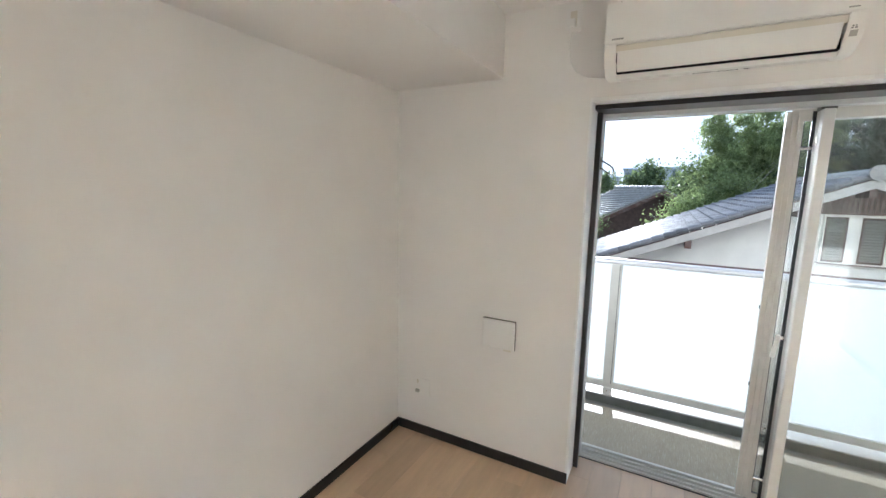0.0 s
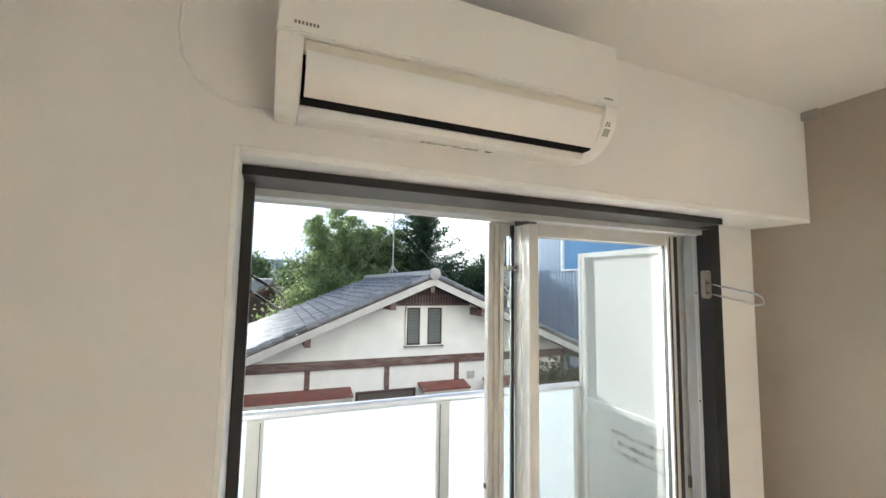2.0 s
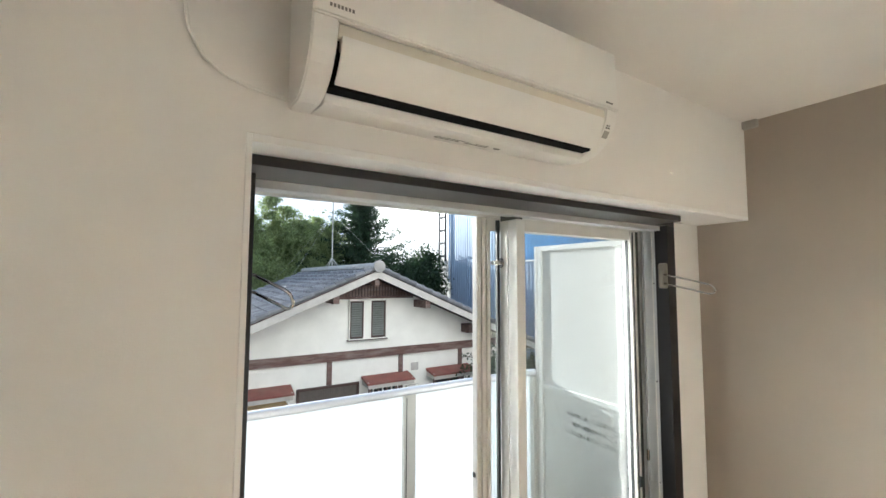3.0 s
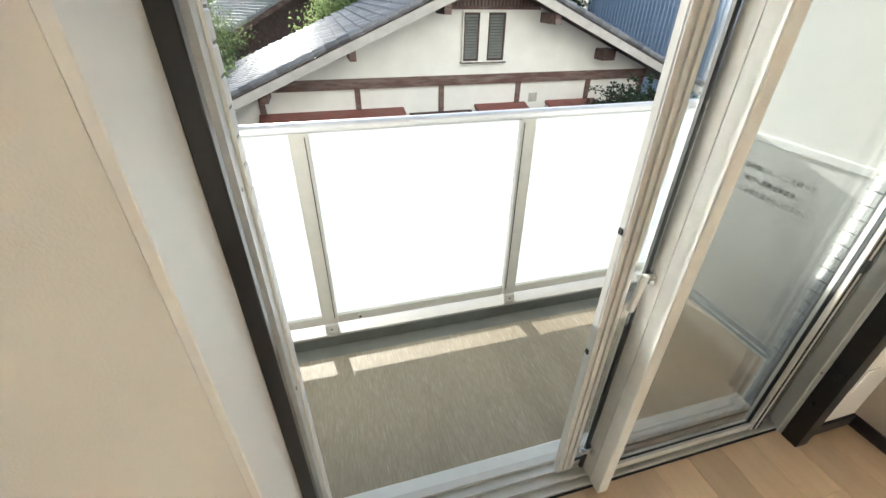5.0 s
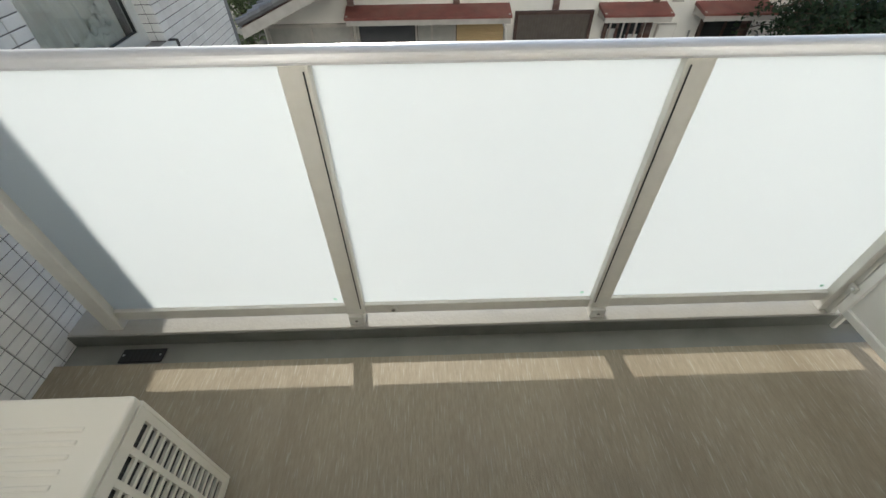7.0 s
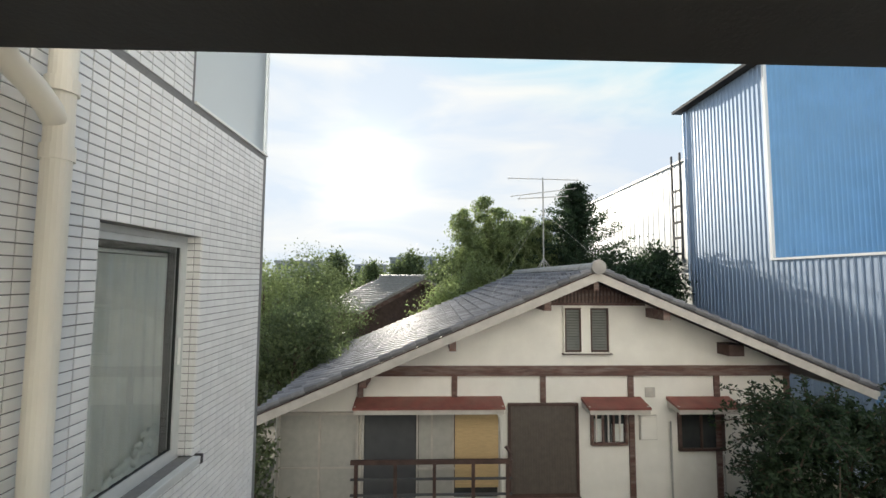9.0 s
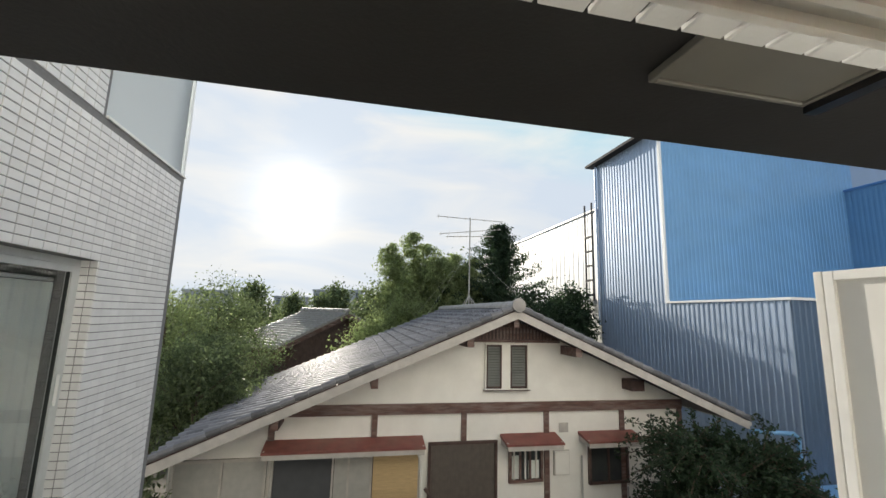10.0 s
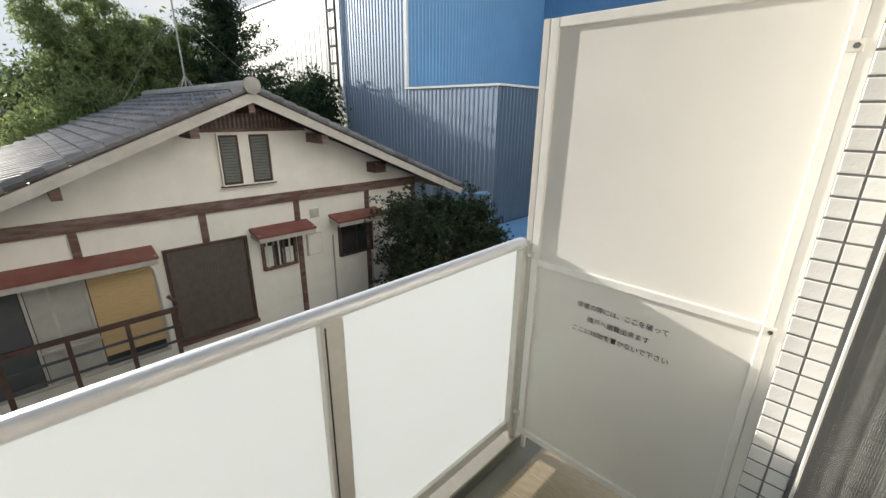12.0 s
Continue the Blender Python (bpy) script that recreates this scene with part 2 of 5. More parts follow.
M_STUCCOG = mat("weathered_pale_wood", (0.50, 0.47, 0.42), 0.8, var=0.12, scale=5, dirt=(0.34, 0.31, 0.27), dirt_amt=0.5, dirt_scale=3)
M_SCREEN = mat("dark_screen", (0.075, 0.078, 0.082), 0.7, var=0.1)
M_SCREENG = mat("grey_mesh_thread", (0.07, 0.07, 0.07), 0.6)
M_DARKTRIM = mat("dark_steel", (0.045, 0.045, 0.047), 0.75, var=0.1, spec=0.2)
M_KERBSHADE = mat("kerb_shade_grey", (0.14, 0.148, 0.135), 0.5, var=0.2, scale=8, bump=0.1, bscale=60)
M_SLOT = mat("outlet_shade_black", (0.006, 0.006, 0.006), 0.9, spec=0.1)
# darkness of unlit insides, put into the colour of solid faces
M_INSIDE = mat("unlit_inside", (0.05, 0.048, 0.043), 0.8, var=0.2, scale=3)
M_ASPH = mat("drain_black", (0.02, 0.02, 0.022), 0.5)


def leafy(m, amount=0.5):
    nt = m.node_tree
    b = nt.nodes["Principled BSDF"]
    tr = nt.nodes.new("ShaderNodeBsdfTranslucent")
    src = b.inputs["Base Color"].links[0].from_socket
    nt.links.new(src, tr.inputs["Color"])
    mx = nt.nodes.new("ShaderNodeMixShader")
    mx.inputs[0].default_value = amount
    nt.links.new(b.outputs[0], mx.inputs[1])
    nt.links.new(tr.outputs[0], mx.inputs[2])
    nt.links.new(mx.outputs[0], nt.nodes["Material Output"].inputs["Surface"])


for m_ in (M_LEAF, M_LEAFD, M_LEAFY):
    leafy(m_)
leafy(M_CURTAIN, 0.35)


def glass_mat(name, tint, rough=0.0):
    m = bpy.data.materials.new(name)
    m.use_nodes = True
    b = m.node_tree.nodes["Principled BSDF"]
    b.inputs["Base Color"].default_value = (*tint, 1)
    b.inputs["Transmission Weight"].default_value = 1.0
    b.inputs["Roughness"].default_value = rough
    b.inputs["IOR"].default_value = 1.45
    return m


M_GLASS = glass_mat("window_glass", (0.96, 0.985, 0.985))
M_DGLASS = mat("dark_window_glass", (0.05, 0.055, 0.055), 0.08, var=0.3, scale=2)
M_FROST = bpy.data.materials.new("frosted_panel")
M_FROST.use_nodes = True
f_nt = M_FROST.node_tree
f_b = f_nt.nodes["Principled BSDF"]
f_b.inputs["Base Color"].default_value = (0.76, 0.84, 0.89, 1)
f_b.inputs["Roughness"].default_value = 0.25
f_t = f_nt.nodes.new("ShaderNodeBsdfTranslucent")
f_t.inputs["Color"].default_value = (0.64, 0.665, 0.675, 1)
f_m = f_nt.nodes.new("ShaderNodeMixShader")
f_m.inputs[0].default_value = 0.72
f_nt.links.new(f_b.outputs[0], f_m.inputs[1])
f_r = f_nt.nodes.new("ShaderNodeBsdfRefraction")
f_r.inputs["Color"].default_value = (0.93, 0.95, 0.95, 1)
f_r.inputs["Roughness"].default_value = 0.75
f_r.inputs["IOR"].default_value = 1.08
f_s = f_nt.nodes.new("ShaderNodeMixShader")
f_s.inputs[0].default_value = 0.15
f_nt.links.new(f_t.outputs[0], f_s.inputs[1])
f_nt.links.new(f_r.outputs[0], f_s.inputs[2])
f_nt.links.new(f_s.outputs[0], f_m.inputs[2])
f_nt.links.new(f_m.outputs[0], f_nt.nodes["Material Output"].inputs["Surface"])

# ---- building blocks ----
def link(name, bm, material, parent=None, label="", smooth=False):
    me = bpy.data.meshes.new(name)
    bm.normal_update()
    bm.to_mesh(me)
    bm.free()
    if smooth:
        me.polygons.foreach_set("use_smooth", [True] * len(me.polygons))
    me.materials.append(material)
    ob = new(name, me)
    if parent is not None:
        ob.parent = parent
    if label:
        ob["label"] = label
    return ob


def part(name, bm, material, parent, label="", smooth=False):
    return link(name, bm, material, parent, label, smooth)


def empty(name, at, label, category, group="", kind=""):
    ob = new(name)
    ob.location = at
    ob.empty_display_size = 0.1
    return tagged(ob, label, category, group, kind)


def box(bm, a, b):
    """A box between two corners."""
    lo, hi = Vector([min(p, q) for p, q in zip(a, b)]), Vector([max(p, q) for p, q in zip(a, b)])
    m = Matrix.Translation((lo + hi) / 2) @ Matrix.Diagonal((*(hi - lo), 1))
    return bmesh.ops.create_cube(bm, size=1.0, matrix=m)["verts"]


def boxes(*pairs):
    bm = bmesh.new()
    for a, b in pairs:
        box(bm, a, b)
    return bm


def bbox(a, b, r=0.004, seg=2):
    """A box with rounded edges."""
    bm = boxes((a, b))
    bmesh.ops.bevel(bm, geom=bm.edges[:], offset=r, segments=seg, affect="EDGES", profile=0.5)
    return bm


def tube(bm, p, q, r, n=12, r2=None):
    p, q = Vector(p), Vector(q)
    d = q - p
    m = Matrix.Translation((p + q) / 2) @ d.to_track_quat("Z", "Y").to_matrix().to_4x4()
    bmesh.ops.create_cone(bm, cap_ends=True, segments=n, radius1=r, radius2=r if r2 is None else r2, depth=d.length, matrix=m)
    return bm


def pipe_along(bm, pts, r, n=8):
    """A round wire swept through points."""
    pts = [Vector(p) for p in pts]
    rings = []
    for i, p in enumerate(pts):
        d = (pts[min(i + 1, len(pts) - 1)] - pts[max(i - 1, 0)]).normalized()
        up = Vector((0, 0, 1)) if abs(d.z) < 0.9 else Vector((1, 0, 0))
        s = d.cross(up).normalized()
        u = s.cross(d)
        rings.append([bm.verts.new(p + r * (math.cos(2 * math.pi * k / n) * s + math.sin(2 * math.pi * k / n) * u)) for k in range(n)])
    for a, b in zip(rings, rings[1:]):
        for k in range(n):
            bm.faces.new((a[k], a[(k + 1) % n], b[(k + 1) % n], b[k]))
    bm.faces.new(rings[0][::-1])
    bm.faces.new(rings[-1])
    return bm


def extrude(bm, profile, axis, lo, hi):
    """Extrudes a closed outline along an axis (0 x, 1 y, 2 z) from lo to hi; the outline holds the two other coordinates in order."""
    def at(p, v):
        c = list(p)
        c.insert(axis, v)
        return bm.verts.new(c)
    a = [at(p, lo) for p in profile]
    b = [at(p, hi) for p in profile]
    n = len(profile)
    for k in range(n):
        bm.faces.new((a[k], a[(k + 1) % n], b[(k + 1) % n], b[k]))
    bm.faces.new(a[::-1])
    bm.faces.new(b)
    bmesh.ops.recalc_face_normals(bm, faces=bm.faces[:])
    return bm


def structure(name, bm, material, label):
    return tagged(link(name, bm, material), label, name.split("_")[0], kind="structure")

# ---- the room ----
LX, RX, WY, OY, BACK = -1.265, 1.925, 1.970, 2.457, -1.05
CEIL, SOFF, HEAD = 2.45, 2.14, 1.991
WL, WR = -0.158, 1.640
floor = tagged(new("floor"), "pale wood plank floor of the empty room", "floor", kind="structure")
base = part("subfloor", boxes(((LX - 0.15, BACK - 0.15, -0.30), (RX + 0.15, 2.25, -0.014))), M_GROUT, floor)
structure("wall_left", boxes(((LX - 0.15, BACK, -0.3), (LX, WY, CEIL + 0.1))), M_WALL, "plain cream wallpapered side wall of the room")
structure("wall_right", boxes(((RX, BACK, -0.3), (RX + 0.03, OY - 0.03, CEIL + 0.1))), M_ACCENT, "tan wallpapered accent wall of the room")
# out of view; its nearness is chosen so sunlight on it brightens the room
structure("wall_back", boxes(((LX - 0.15, BACK - 0.15, -0.3), (RX + 0.15, BACK, CEIL + 0.1))), M_WALL, "unseen cream wall added close behind to bounce sun into the room")
structure("wall_window", boxes(((LX - 0.15, WY, -0.3), (WL - 0.012, 2.25, CEIL + 0.1)), ((LX - 0.15, 2.25, -0.3), (WL - 0.030, OY - 0.010, CEIL + 0.1)),
                               ((WL - 0.012, WY, HEAD + 0.018), (RX, 2.25, CEIL + 0.1)), ((WL - 0.030, 2.25, HEAD + 0.058), (RX, OY - 0.015, CEIL + 0.1)),
                               ((WR + 0.032, 2.195, -0.3), (RX, OY - 0.045, HEAD + 0.057))), M_WALL,
          "cream wallpapered wall round the balcony window")
structure("ceiling", boxes(((LX - 0.15, BACK - 0.15, CEIL), (RX + 0.15, WY, CEIL + 0.1))), M_CEIL, "white papered ceiling of the room")
structure("beam", boxes(((LX, BACK, SOFF), (-0.61, WY, CEIL))), M_CEIL, "boxed-in ceiling beam along the side wall")
bb = tagged(new("baseboard"), "dark brown skirting board along the room walls", "baseboard", kind="structure")
for a, b in (((LX, BACK, 0), (LX + 0.012, WY, 0.06)), ((LX + 0.012, WY - 0.012, 0), (WL, WY, 0.06)),
             ((WR + 0.020, 2.183, 0), (RX, 2.195, 0.06)), ((RX - 0.012, BACK, 0), (RX, 2.183, 0.06))):
    part("skirting", bbox(a, b, 0.002, 1), M_BLACK, bb)

# ---- the balcony window ----
trim = tagged(new("trim"), "black casing and wall reveal, whitened for window light, round the balcony window", "window casing", kind="structure")
# reveal faces catch window light; that brightness is put in as a whiter colour
part("lit_reveal", bbox((WL - 0.0115, WY - 0.0015, 0), (WL, 2.24, HEAD + 0.017), 0.0012, 1), M_BRIGHTW, trim)
part("lit_reveal", bbox((WL, WY - 0.0015, HEAD), (RX - 0.002, 2.19, HEAD + 0.017), 0.0012, 1), M_BRIGHTW, trim)
for a, b in (((WL, 2.129, 0), (WL + 0.026, 2.152, HEAD - 0.024)), ((WL - 0.004, 2.152, 0), (WL + 0.004, 2.2455, HEAD - 0.024)), ((WL, 2.052, HEAD - 0.024), (WR - 0.125, 2.197, HEAD - 0.001)), ((WR - 0.125, 2.163, HEAD - 0.024), (WR + 0.020, 2.225, HEAD - 0.001)),
             ((WR - 0.040, 2.163, 0), (WR + 0.020, 2.225, HEAD - 0.024))):
    part("casing", bbox(a, b, 0.002, 1), M_BLACK, trim)
# outer frame
win = tagged(new("window_1"), "silver aluminium sliding balcony window, slid half open", "window", kind="structure")
FL, FR, FT = WL - 0.006, WR + 0.006, HEAD - 0.004
FY1 = 2.3475
fr = part("window_frame", boxes(((FL - 0.022, 2.246, 0), (WL + 0.014, 2.294, FT)), ((FL - 0.022, 2.294, 0), (FL, FY1, FT)),
                                ((WR - 0.036, 2.225, 0), (FR + 0.022, 2.262, FT)), ((WR - 0.020, 2.262, 0), (FR + 0.022, 2.294, FT)), ((FR, 2.294, 0), (FR + 0.022, 2.330, FT)), ((FL - 0.02, 2.330, FT), (FR + 0.02, FY1, HEAD + 0.054)),
                                ((WL + 0.004, 2.197, FT - 0.040), (WR - 0.036, 2.246, FT)), ((WL + 0.014, 2.246, FT - 0.030), (WR - 0.020, 2.294, FT)),
                                ((FL, 2.294, FT - 0.022), (FR, FY1, FT))), M_ALUF, win)
for x0, s, y0, d in ((FL, 1, 2.312, 0.007), (FL, 1, 2.324, 0.007), (WL + 0.014, 1, 2.284, 0.006), 
                     (FR, -1, 2.310, 0.008), (FR, -1, 2.322, 0.006), (WR - 0.036, -1, 2.238, 0.003)):
    part("frame_rib", bbox((x0, y0, 0.0), (x0 + s * d, y0 + 0.006, FT - 0.042), 0.001, 1), M_ALUW, fr)
for y0, d in ((2.312, 0.012), (2.338, 0.010)):
    part("frame_rib", boxes(((FL, y0, FT - 0.022 - d), (FR, y0 + 0.007, FT - 0.022))), M_ALUW, fr)
track = part("sill_track", boxes(((FL, 2.25, -0.02), (FR, 2.40, -0.004))), M_ALU, win)
for y0 in (2.252, 2.286, 2.325, 2.365):
    part("track_rib", boxes(((FL, y0, -0.004), (FR, y0 + 0.006, 0.012))), M_ALU, track)
part("outer_sill", bbox((FL, 2.40, -0.075), (FR, 2.462, -0.035), 0.004, 1), M_ALUW, win, "white outer sill")
part("floor_edge", boxes(((FL, 2.243, -0.02), (FR, 2.2505, 0.002))), M_GASKET, win)


def screw(parent, x, y, z, s):
    bm = bmesh.new()
    tube(bm, (x, y, z), (x + s * 0.003, y, z), 0.004, 10)
    part("screw", bm, M_CHROME, parent)


for z in (0.35, 0.80, 1.25, 1.70):
    screw(win, WL + 0.014, 2.258, z, 1)
    screw(win, WR - 0.036, 2.234, z, -1)


def sash(name, x0, x1, y0, y1, front, left_w, right_w):
    s = part(name, boxes(((x0, y0, 0.02), (x0 + left_w, y1, FT - 0.04)), ((x1 - right_w, y0, 0.02), (x1, y1, FT - 0.04)),
                         ((x0 + left_w, y0 + 0.006, 0.02), (x1 - right_w, y1 - 0.006, 0.050)),
                         ((x0 + left_w, y0 + 0.006, FT - 0.085), (x1 - right_w, y1 - 0.006, FT - 0.04))), M_ALU, win)
    g = part("pane", boxes(((x0 + left_w - 0.006, (y0 + y1) / 2 - 0.003, 0.046), (x1 - right_w + 0.006, (y0 + y1) / 2 + 0.003, FT - 0.08))), M_GLASS, s, "clear glass")
    g.visible_shadow = False
    yc = (y0 + y1) / 2
    for a, b in (((x0 + left_w, yc - 0.008, 0.050), (x0 + left_w + 0.003, yc + 0.008, FT - 0.085)),
                 ((x1 - right_w - 0.003, yc - 0.008, 0.050), (x1 - right_w, yc + 0.008, FT - 0.085)),
                 ((x0 + left_w + 0.003, yc - 0.006, 0.050), (x1 - right_w - 0.003, yc + 0.006, 0.052))):
        part("gasket", boxes((a, b)), M_GASKET, s)
    return s


inner = sash("inner_sash", 0.727, 1.497, 2.262, 2.306, 1, 0.040, 0.036)
part("stile_groove", boxes(((1.470, 2.258, 0.03), (1.475, 2.2622, FT - 0.05))), M_GASKET, inner)
part("jamb_strip", boxes(((1.564, 2.3222, 0.0), (FR - 0.0005, 2.3440, FT - 0.023))), M_ALUW, win)
part("rear_seal", boxes(((1.500, 2.270, 0.0), (1.530, 2.300, FT - 0.045))), M_GASKET, win, "black rubber seal beside the frame")
outer = sash("outer_sash", 0.622, 1.562, 2.318, 2.3385, 0, 0.066, 0.046)
# deep hand stile in front of the inner sash, and grooves on the outer one
stile = part("hand_stile", bbox((0.727, 2.212, 0.012), (0.767, 2.262, FT - 0.050), 0.003, 1), M_ALUW, win)
part("top_catch", bbox((0.722, 2.232, FT - 0.050), (0.775, 2.30, FT - 0.022), 0.003, 1), M_FLANGE, win)
for x0 in (0.6225, 0.646, 0.668):
    part("stile_rib", boxes(((x0, 2.311, 0.02), (x0 + 0.007, 2.318, FT - 0.045))), M_ALU, outer)
part("seal", boxes(((0.714, 2.308, 0.02), (0.727, 2.318, FT - 0.045))), M_GASKET, win, "black rubber seal between the sashes")
for z in (0.62, 1.02):
    part("slot", boxes(((0.6185, 2.322, z), (0.6225, 2.334, z + 0.016))), M_GASKET, outer)
for z, big in ((1.781, 0), (0.897, 1), (0.150, 0)):
    bm = bmesh.new()
    tube(bm, (0.7265, 2.296, z), (0.7205, 2.296, z), 0.021, 6)
    k = part("lock", bm, M_CHROME, win, "chrome window lock")
    bm = bmesh.new()
    tube(bm, (0.7205, 2.296, z), (0.692, 2.296, z), 0.011 if big else 0.009, 14)
    part("spindle", bm, M_CHROME, k)
    if big:
        bm = bbox((-0.010, -0.008, -0.104), (0.010, 0.008, 0.014), 0.006, 3)
        bmesh.ops.rotate(bm, verts=bm.verts[:], cent=(0, 0, 0), matrix=Matrix.Rotation(radians(7), 3, "Y"))
        bmesh.ops.translate(bm, verts=bm.verts[:], vec=(0.700, 2.292, z))
        part("lever", bm, M_BRIGHTW, k, "white lever hanging down")
    else:
        part("catch", bbox((0.680, 2.288, z - 0.008), (0.699, 2.304, z + 0.008), 0.003, 2), M_CHROME, k)
k = part("pull", bbox((1.468, 2.248, 0.80), (1.486, 2.262, 0.845), 0.006, 2), M_GASKET, inner, "small black finger pull")
part("stop", bbox((1.545, 2.252, 0.90), (1.560, 2.262, 0.95), 0.003, 1), M_CHROME, win)

# insect screen on the outermost track
sc = part("screen_frame", boxes(((0.645, 2.3395, 0.0), (0.668, 2.3470, FT - 0.03)), ((1.540, 2.3395, 0.0), (1.560, 2.3470, FT - 0.03)),
                                ((0.668, 2.3395, 0.0), (1.540, 2.3470, 0.03)), ((0.668, 2.3395, FT - 0.06), (1.540, 2.3470, FT - 0.03))), M_ALU, win)
mv, mf = [], []


def thread(a, b):
    k = len(mv)
    (x0, y0, z0), (x1, y1, z1) = a, b
    mv.extend([(x0, y0, z0), (x1, y0, z0), (x1, y1, z0), (x0, y1, z0), (x0, y0, z1), (x1, y0, z1), (x1, y1, z1), (x0, y1, z1)])
    mf.extend([[k + i for i in q] for q in ((0, 1, 5, 4), (1, 2, 6, 5), (2, 3, 7, 6), (3, 0, 4, 7))])


xx = 0.670
while xx < 1.539:
    thread((xx, 2.3422, 0.03), (xx + 0.0002, 2.3425, FT - 0.06))
    xx += 0.0036
zz = 0.032
while zz < FT - 0.06:
    thread((0.668, 2.3425, zz), (1.540, 2.3428, zz + 0.0002))
    zz += 0.0036
me = bpy.data.meshes.new("screen_mesh")
me.from_pydata(mv, [], mf)
me.materials.append(M_SCREENG)
ob = new("screen_mesh", me)
ob.parent = sc
tagged(ob, kind="stuff")

SLID = 0.011
for ob in win.children:
    if ob.name.split(".")[0] in ("inner_sash", "outer_sash", "hand_stile", "top_catch", "seal", "rear_seal", "lock", "screen_frame"):
        ob.location.x += SLID

# ---- the balcony ----
BZ = -0.19
TX = -1.42
structure("balcony_floor", boxes(((TX, OY - 0.06, BZ - 0.15), (RX + 1.6, 3.305, BZ))), M_CONC, "brown-grey brushed screed floor of the balcony")
structure("balcony_step", boxes(((TX, 2.405, BZ), (RX + 0.3, 2.450, -0.076))), M_KERB, "low concrete upstand below the window sill")
structure("balcony_gutter", boxes(((TX, 3.305, BZ - 0.15), (RX + 1.6, 3.432, BZ - 0.036))), M_GUTTER, "smooth grey drainage channel along the kerb")
structure("balcony_kerb", bbox((TX, 3.430, BZ - 0.15), (RX + 1.6, 3.60, -0.148), 0.006, 2), M_KERB, "grey coated concrete kerb under the railing")
# thin dark sheet added to draw the shaded inner side of the kerb
structure("kerb_face", boxes(((TX, 3.4255, BZ - 0.040), (RX + 1.6, 3.4298, -0.156))), M_KERBSHADE, "dark sheet standing for the shade on the inner kerb face")
structure("balcony_soffit", boxes(((TX, OY - 0.02, 2.51), (RX + 12, 3.57, 2.70))), M_DARK, "underside of the balcony above, coloured near-black for its shade")
# block's tiling carried over unseen faces, widened to bounce sun onto the house
structure("outer_wall", boxes(((RX + 0.034, 2.0, -3.1), (RX + 12, OY - 0.04, 9.0)), ((-10.0, 2.03, -3.1), (LX - 0.16, OY - 0.012, 6.0)),
                              ((LX - 0.15, 2.05, 2.56), (RX + 0.03, OY - 0.012, 9.0)), ((LX - 0.15, 2.1, -3.1), (RX + 0.03, OY - 0.07, -0.32))), M_TILE, "white tiled outer wall of the apartment block, spread unseen to bounce sun")


def railing():
    r = empty("balcony_railing", (0.4, 3.49, -0.15), "silver aluminium balcony railing with frosted white panels", "railing")
    r.matrix_parent_inverse = Matrix()
    o = Vector((0.4, 3.49, -0.15))

    def add(name, bm, m, parent=r, label="", smooth=False):
        if parent is r:
            bmesh.ops.translate(bm, verts=bm.verts[:], vec=-o)
        return part(name, bm, m, parent, label, smooth)
    # rounded handrail
    bm = bmesh.new()
    prof = []
    for k in range(13):
        a = math.pi * k / 12
        prof.append((3.49 + 0.032 * math.cos(a), 1.001 + 0.027 * math.sin(a)))
    prof += [(3.458, 0.994), (3.464, 0.986), (3.516, 0.986), (3.522, 0.994)]
    extrude(bm, prof, 0, TX + 0.02, 2.022)
    add("handrail", bm, M_RAIL)
    posts = (-0.131, 0.953)
    for px in posts:
        p = add("post", bbox((px - 0.041, 3.462, -0.092), (px + 0.041, 3.520, 0.987), 0.003, 1), M_ALU)
        gx = px + (0.024 if px < 0.4 else -0.028)
        bm = boxes(((gx, 3.459, -0.05), (gx + 0.004, 3.4622, 0.97)))
        bmesh.ops.translate(bm, verts=bm.verts[:], vec=-o)
        part("groove", bm, M_GASKET, p)
        bm = bbox((px - 0.034, 3.446, -0.149), (px + 0.034, 3.535, -0.090), 0.004, 1)
        bmesh.ops.translate(bm, verts=bm.verts[:], vec=-o)
        f = part("foot", bm, M_ALU, p)
        bm = bmesh.new()
        tube(bm, (px, 3.446, -0.115), (px, 3.441, -0.115), 0.007, 8)
        bmesh.ops.translate(bm, verts=bm.verts[:], vec=-o)
        part("bolt", bm, M_CHROME, p)
    for px, w in ((-1.219, 0.036), (2.010, 0.024)):
        add("end_post", bbox((px - w, 3.455, -0.149), (px + w, 3.520, 0.976), 0.003, 1), M_ALU)
    edges = (-1.183, -0.172), (-0.090, 0.912), (0.994, 1.986)
    for a, b in edges:
        add("bottom_rail", bbox((a, 3.474, -0.102), (b, 3.516, -0.044), 0.003, 1), M_ALU)
        add("top_rail", bbox((a, 3.478, 0.980), (b, 3.512, 0.987), 0.001, 1), M_ALU)
        pn = add("frosted_panel", boxes(((a - 0.004, 3.492, -0.05), (b + 0.004, 3.498, 0.984))), M_FROST, label="frosted white translucent panel")
        bm = boxes(((b - 0.05, 3.4895, -0.022), (b - 0.036, 3.4918, -0.010)))
        bmesh.ops.translate(bm, verts=bm.verts[:], vec=-o)
        part("mark", bm, M_MARK, pn, "tiny pale green safety mark")
    return r


M_MARK = mat("green_mark", (0.45, 0.75, 0.62), 0.5)
railing()
# anchor cap on the bottom rail and drain cover in the channel
cap = empty("anchor_cap", (0.035, 3.474, -0.076), "small round cap on the bottom rail of the railing", "cap")
bm = bmesh.new()
tube(bm, (0, 0, 0), (0, -0.006, 0), 0.017, 16)
part("rim", bm, M_ALU, cap)
bm = bmesh.new()
